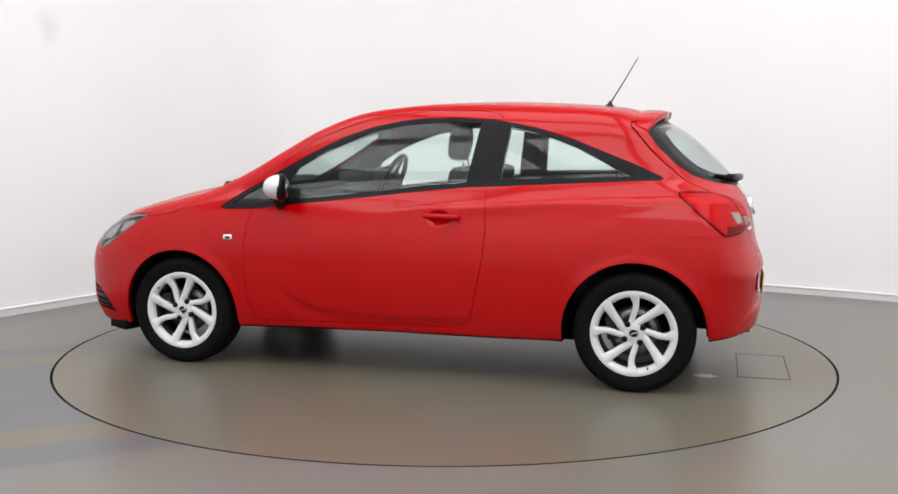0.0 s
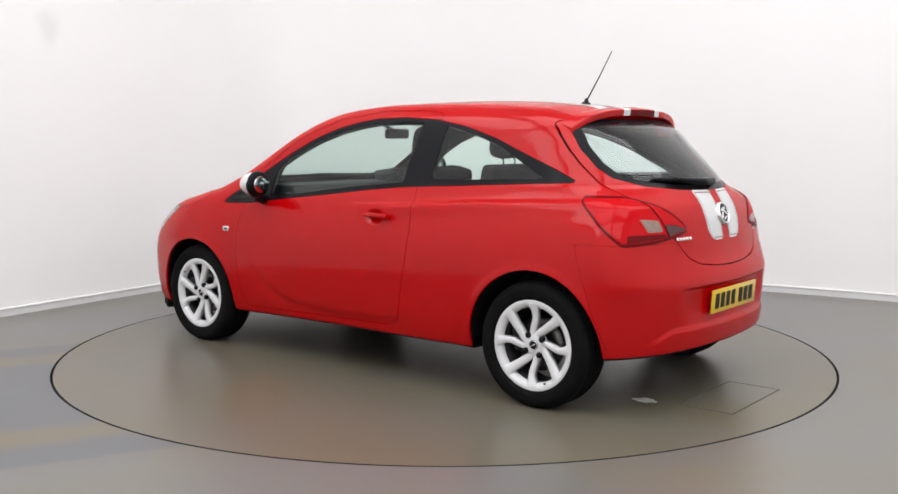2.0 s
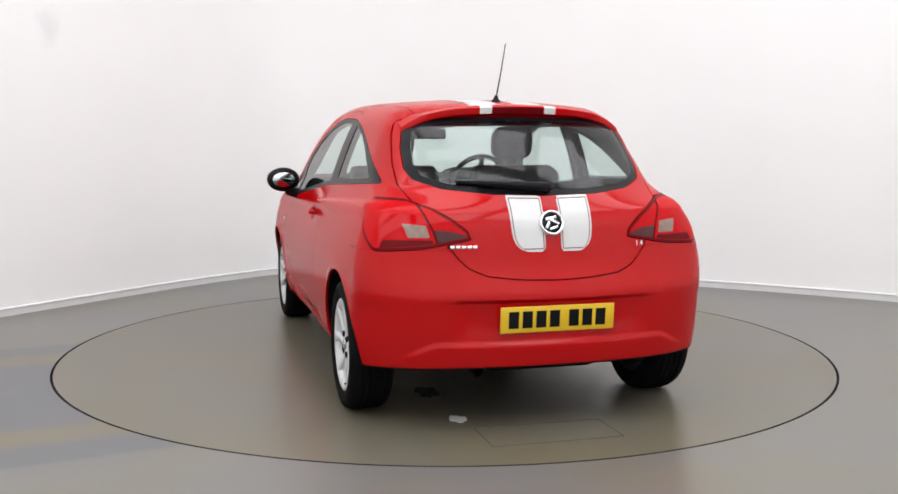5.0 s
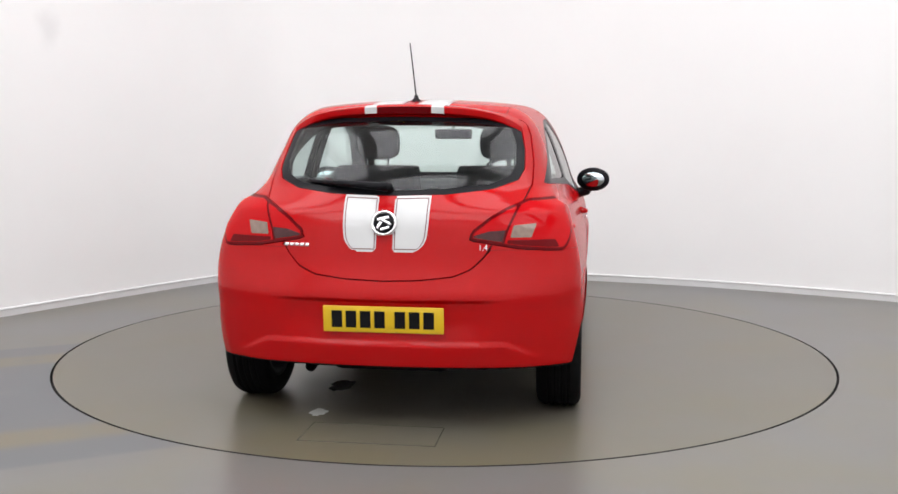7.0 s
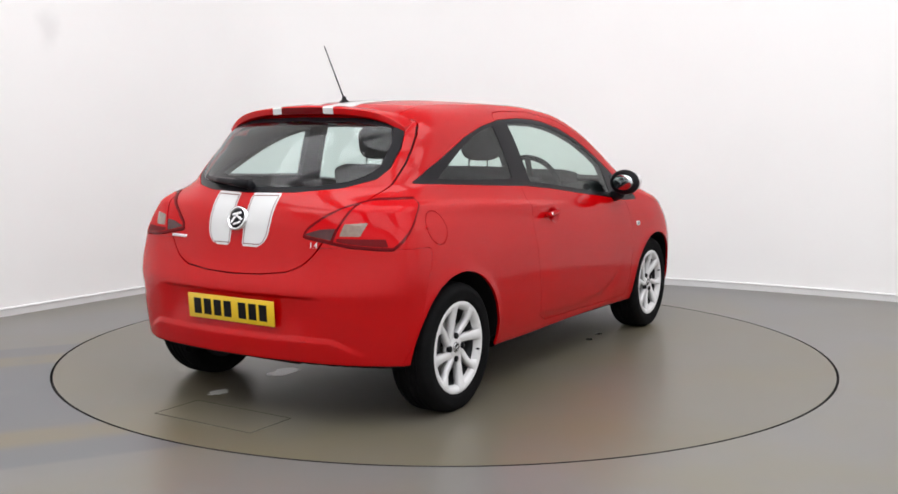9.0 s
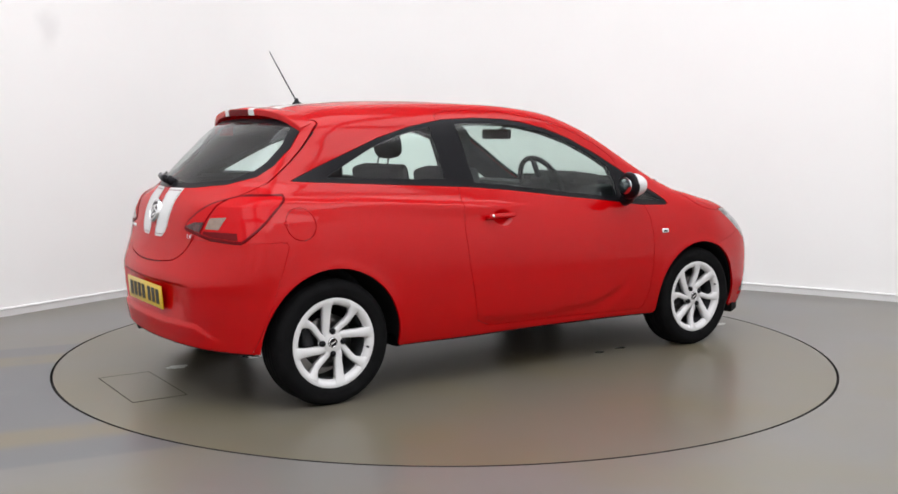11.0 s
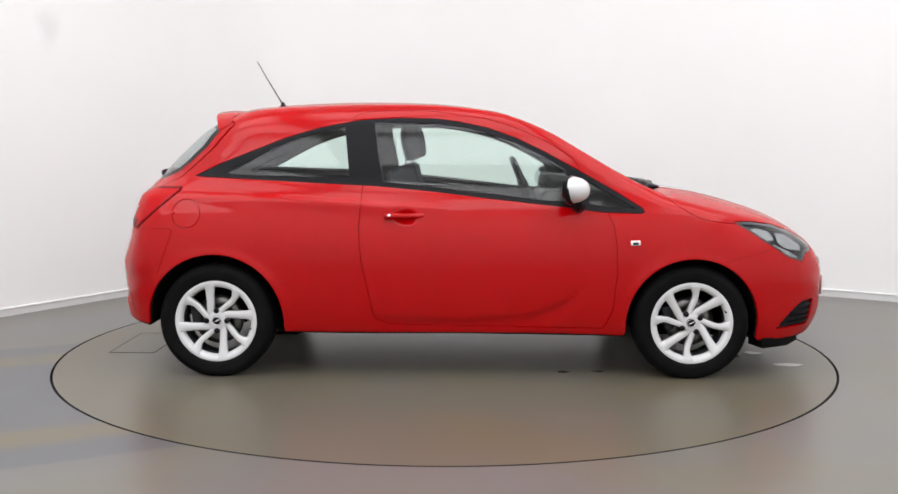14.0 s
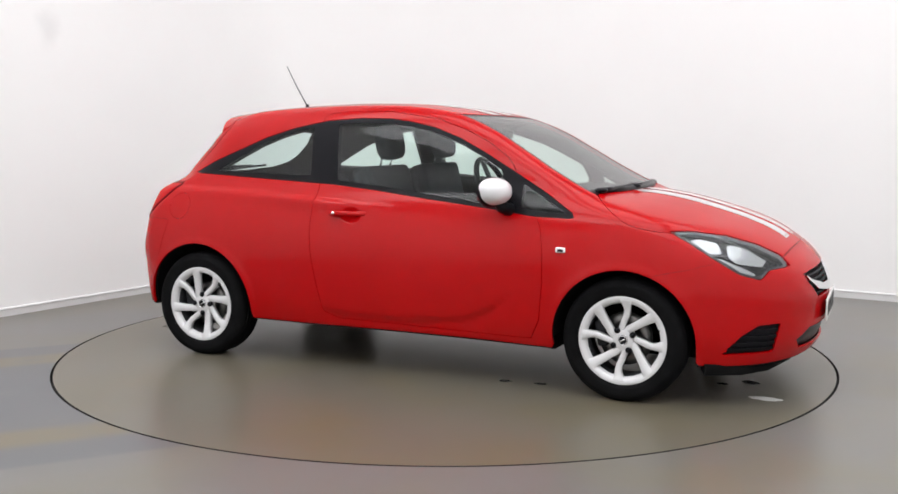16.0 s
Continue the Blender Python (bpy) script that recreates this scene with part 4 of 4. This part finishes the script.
# rear wiper
m = back_at(0.0, 1.045)
wiper = part("rear_wiper", lathe([(0, 0.030), (0.016, 0.029), (0.022, 0.020), (0.024, -0.004)], 24), BLACK, car, "black rear wiper")
wiper.matrix_basis = m @ pose(0, 0, 0, 90, 0, 0)
pts = [back_at(y, z).translation + Vector((-0.024, 0, 0.010)) for y, z in ((0.0, 1.045), (0.09, 1.050), (0.2, 1.056), (0.30, 1.062))]
part("wiper_arm", tube(pts, 0.021, 8, 0.45), BLACK, wiper).matrix_basis = wiper.matrix_basis.inverted()
pts = [back_at(y, z).translation + Vector((-0.008, 0, 0.004)) for y, z in ((0.05, 1.040), (0.15, 1.050), (0.27, 1.062), (0.385, 1.072))]
part("wiper_blade", tube(pts, 0.008, 6), BLACK, wiper).matrix_basis = wiper.matrix_basis.inverted()

# badge, plate and lettering on the tailgate
m = back_at(0.004, 0.900)
badge = part("tailgate_badge", lathe([(0.0, 0.010), (0.044, 0.010), (0.046, 0.014), (0.050, 0.017), (0.056, 0.013), (0.059, 0.0)], 48), CHROME, car, "round chrome badge with a black field")
badge.matrix_basis = m @ pose(0, 0, 0, 90, 0, 0)
part("badge_field", lathe([(0.0, 0.0112), (0.044, 0.0112), (0.044, 0.009)], 40), BLACK, badge, "black badge field")
for x, y, sx, sy, a in ((-0.004, 0.020, 0.052, 0.013, 14), (0.012, 0.004, 0.046, 0.011, -28), (-0.020, -0.010, 0.034, 0.013, 62), (0.006, -0.024, 0.040, 0.011, 18)):
    part("badge_mark", box(sx, sy, 0.003, None, 0.003, 2), CHROME, badge, "chrome emblem shape").matrix_basis = pose(0, 0.0125, 0, -90, 0, 0) @ pose(x, y, 0, 0, 0, a)
YELLOW = mat("yellow_plate", (0.72, 0.47, 0.006), rough=0.3, coat=0.5, vary=0.02)
m = back_at(0.0, 0.495)
plate = part("number_plate", box(0.522, 0.114, 0.006, None, 0.0025, 2), YELLOW, car, "yellow rear number plate with dark bars")
plate.matrix_basis = pose(-1.886, -0.004, 0.496, 94, 0, -90)
px = -0.226
for k in range(7):
    part("plate_mark", box(0.046, 0.074, 0.0015, pose(px + 0.025, 0, 0.0035), 0.0006, 1), BLACK, plate, smooth=False)
    px += 0.062 if k != 3 else 0.088
for k in range(5):
    m = back_at(0.442 - 0.024 * k, 0.803)
    part("model_mark", box(0.019, 0.015, 0.004, None, 0.0015, 1), CHROME, car, "small chrome lettering shape").matrix_basis = m @ pose(0, 0, 0.002)


def lettering(text, size):
    cu = bpy.data.curves.new("lettering", "FONT")
    cu.body, cu.size, cu.extrude, cu.align_x = text, size, 0.002, "CENTER"
    tmp = bpy.data.objects.new("lettering", cu)
    me = bpy.data.meshes.new_from_object(tmp)
    bpy.data.objects.remove(tmp)
    return me


engine = new("engine_lettering", lettering("1.4", 0.034))
engine.data.materials.append(CHROME)
engine.parent = car
engine["label"] = "small chrome figures 1.4"
engine.matrix_basis = back_at(-0.42, 0.790) @ pose(0, 0, 0.003)

# fuel flap lug, exhaust, underside
part("flap_hinge", ellipsoid(0.012, 0.009, 0.006, 12, 8), RED, car, "red flap lug").matrix_basis = side_at(-1.478, 0.872, -1)
part("exhaust", lathe([(0.020, 0.0), (0.024, 0.004), (0.024, 0.30), (0.019, 0.30), (0.019, 0.01)], 24), UNDER, car, "dark exhaust pipe").matrix_basis = pose(-1.825, 0.335, 0.266, 8, 0, -90)
part("silencer", rounded(box(0.30, 0.55, 0.14), 0.05, 3), UNDER, car, "dark silencer").matrix_basis = pose(-1.58, 0.0, 0.30)
part("rear_axle", tube([(-1.255, -0.64, 0.29), (-1.2, -0.4, 0.26), (-1.18, 0, 0.25), (-1.2, 0.4, 0.26), (-1.255, 0.64, 0.29)], 0.045, 10), UNDER, car, "dark rear axle beam")
part("fuel_tank", rounded(box(0.55, 0.9, 0.14), 0.05, 3), UNDER, car, "dark fuel tank").matrix_basis = pose(-0.75, 0, 0.235)
part("engine_tray", rounded(box(0.75, 0.95, 0.08), 0.03, 2), UNDER, car, "dark engine undertray").matrix_basis = pose(1.45, 0, 0.205)
for s in (1, -1):
    part("air_deflector", slab([(1.60, 0.66), (1.64, 0.79), (1.80, 0.70), (1.90, 0.55), (1.97, 0.25), (1.98, 0.0), (1.88, 0.0), (1.84, 0.4)], 0.055, 0.004), UNDER, car, "black lip under the bumper").matrix_basis = Matrix.Translation((0, 0, 0.158)) @ Matrix.Diagonal((1, s, 1, 1))
WHITEPLATE = mat("white_plate", (0.78, 0.78, 0.76), rough=0.35, coat=0.4)
plate = part("front_plate", box(0.522, 0.112, 0.008, None, 0.003, 2), WHITEPLATE, car, "white front number plate with dark bars")
plate.matrix_basis = pose(2.133, 0, 0.425, 90, 0, 90)
px = -0.226
for k in range(7):
    part("plate_mark", box(0.046, 0.074, 0.0015, pose(px + 0.025, 0, 0.0045), 0.0006, 1), BLACK, plate, smooth=False)
    px += 0.062 if k != 3 else 0.088

# scuttle with front wipers
pts = [(ws_x - 0.15 * y * y, y, 0) for ws_x, y in ((1.12, 0.62), (1.13, 0.3), (1.135, 0.0), (1.13, -0.3), (1.12, -0.62))]
pts = [top_at(px, py).translation + Vector((0, 0, 0.002)) for px, py, _ in pts]
part("scuttle", tube(pts, 0.018, 8), BLACK, car, "black scuttle under the windscreen")
for y0, y1 in ((-0.12, 0.50), (-0.60, -0.02)):
    pts = []
    for i in range(6):
        y = y0 + (y1 - y0) * i / 5
        pts.append(top_at(1.145 - 0.15 * y * y - 0.02 * i / 5, y).translation + Vector((-0.012, 0, 0.019)))
    w = part("windscreen_wiper", tube(pts, 0.012, 6), BLACK, car, "black windscreen wiper")
    part("wiper_joint", ellipsoid(0.03, 0.035, 0.013, 14, 8), BLACK, w).matrix_basis = Matrix.Translation(pts[0])

# ---------------------------------------------------------------- cabin


def cushion(sx, sy, sz, r, m):
    bm = box(sx, sy, sz)
    bmesh.ops.subdivide_edges(bm, edges=bm.edges[:], cuts=3, use_grid_fill=True)
    for v in bm.verts:
        k = [abs(v.co.x) / (sx / 2), abs(v.co.y) / (sy / 2), abs(v.co.z) / (sz / 2)]
        bulge = 1 + 0.10 * (1 - min(k[1], 1) ** 2) * (1 - min(k[2], 1) ** 2)
        v.co.x *= bulge
    rounded(bm, r, 3, 50)
    bm.transform(m)
    return bm


for s in (1, -1):
    y = 0.36 * s
    seat = part("front_seat", cushion(0.13, 0.50, 0.62, 0.05, pose(-0.235, y, 0.80, 0, -14, 0)), CLOTH, car, "dark grey cloth front seat")
    part("seat_cushion", cushion(0.50, 0.50, 0.16, 0.05, pose(0.06, y, 0.50, 0, -6, 0)), CLOTH, seat)
    rest_bm = ellipsoid(1, 1, 1, 24, 16)
    for v in rest_bm.verts:
        v.co = [math.copysign(abs(c) ** 0.62, c) * k for c, k in zip(v.co, (0.052, 0.125, 0.098))]
    rest_bm.transform(pose(-0.245, y, 1.238, 0, -10, 0))
    part("headrest", rest_bm, CLOTH, seat, "dark headrest on chrome posts")
    for d in (-0.06, 0.06):
        part("headrest_post", tube([(-0.285, y + d, 1.08), (-0.262, y + d, 1.17)], 0.006, 8), CHROME, seat)
bench = part("rear_seat", cushion(0.15, 1.16, 0.55, 0.05, pose(-1.06, 0, 0.74, 0, -18, 0)), CLOTH, car, "dark grey cloth rear bench")
part("seat_cushion", cushion(0.48, 1.16, 0.16, 0.05, pose(-0.78, 0, 0.48, 0, -4, 0)), CLOTH, bench)
part("parcel_shelf", box(0.42, 1.06, 0.02, pose(-1.37, 0, 0.985), 0.006), PLASTIC, car, "dark parcel shelf")
bm = slab([(0.50, 0.70), (0.52, 0.93), (0.58, 0.985), (0.72, 0.995), (0.90, 0.975), (1.06, 0.955), (1.10, 0.70)], 1.34, 0.02)
dash = part("dashboard", bm, PLASTIC, car, "dark grey dashboard", smooth=False)
dash.matrix_basis = pose(0, 0.67, 0, 90, 0, 0)
bm = cushion(0.22, 0.34, 0.09, 0.03, pose(0.60, -0.36, 1.02, 0, 6, 0))
part("instrument_hood", bm, PLASTIC, dash, "dark instrument binnacle").matrix_basis = dash.matrix_basis.inverted()
bm = cushion(0.10, 0.26, 0.13, 0.02, pose(0.57, 0.0, 0.90, 0, -12, 0))
part("centre_console", bm, BLACK, dash, "glossy black centre screen").matrix_basis = dash.matrix_basis.inverted()
prof = [(0.180 + 0.016 * math.cos(2 * math.pi * k / 10), 0.016 * math.sin(2 * math.pi * k / 10)) for k in range(10)]
steer = part("steering_wheel", lathe(prof, 44, True), BLACK, car, "black steering wheel")
steer.matrix_basis = pose(0.40, -0.36, 0.985, 0, 0, 90) @ pose(0, 0, 0, -24, 0, 0)
part("wheel_boss", cushion(0.13, 0.05, 0.12, 0.02, None or Matrix()), PLASTIC, steer, "steering wheel boss")
for a in (0, 180, 270):
    part("wheel_spoke", box(0.12, 0.02, 0.035, Matrix.Rotation(radians(a), 4, "Y") @ pose(0.11, 0, 0), 0.006), PLASTIC, steer)
rear_view = part("rear_view_mirror", rounded(box(0.035, 0.235, 0.062), 0.014, 3), BLACK, car, "black rear-view mirror")
rear_view.matrix_basis = pose(0.33, -0.003, 1.292, 0, 0, 8)
part("mirror_stem", tube([(0.02, 0, 0.02), (0.10, 0, 0.055)], 0.010, 8), BLACK, rear_view)
part("sun_visor", box(0.17, 0.9, 0.014, pose(0.27, 0, 1.372, 0, 14, 0), 0.005), DARK, car, "dark sun visors")
part("window_sticker", box(0.001, 0.07, 0.014, back_at(0.03, 1.352) @ pose(0, 0, -0.012, 0, 90, 90), 0), YELLOW, car, "small yellow window sticker", smooth=False)
for s in (1, -1):
    part("gear_tunnel" if s > 0 else "gear_lever", box(0.9, 0.2, 0.14, pose(0.1, 0, 0.36), 0.03) if s > 0 else tube([(0.38, 0, 0.42), (0.36, 0, 0.62)], 0.02, 10), PLASTIC, car, "dark plastic console")

# ---------------------------------------------------------------- marks on the deck
WET = mat("wet_spot", (0.10, 0.095, 0.09), rough=0.08)
# white spots: a puddle's pale reflection put into a flat colour
SHEEN_SPOT = mat("white_spot_sheen", (0.62, 0.62, 0.60), rough=0.4)


def splash(x, y, r, stretch, material, name, label, seed):
    rnd = random.Random(seed)
    pts = []
    for k in range(22):
        a = 2 * math.pi * k / 22
        q = r * (0.75 + 0.4 * rnd.random())
        pts.append((x + q * stretch * math.cos(a), y + q * math.sin(a)))
    part(name, slab(pts, 0.0012), material, turntable, label, smooth=False)


for k, (x, y, r, st, mt) in enumerate(((1.94, -0.465, 0.035, 2.2, SHEEN_SPOT), (-1.55, 0.37, 0.040, 1.6, SHEEN_SPOT), (0.655, -0.67, 0.022, 1.6, WET), (0.845, -0.65, 0.022, 1.6, WET), (1.83, -0.16, 0.035, 1.5, WET),
                                       (-1.05, 0.38, 0.062, 1.8, WET), (1.70, -0.25, 0.02, 1.4, WET))):
    splash(x, y, r, st, mt, "sheen_spot" if mt is SHEEN_SPOT else "wet_spot", "white spot on the deck, puddle reflection painted in" if mt is SHEEN_SPOT else "small wet spot on the deck", k)


# ---------------------------------------------------------------- motion
def table_angle(t):
    return 164.65 - 11.835 * t


def motions():
    times = [0.5 * i for i in range(33)]
    walk(turntable, [(t, pose(0, 0, 0, 0, 0, table_angle(t))) for t in times])
    walk(car, [(t, pose(0, 0, 0, 0, 0, table_angle(t)) @ pose(0.056, 0.008, 0)) for t in times])


motions()
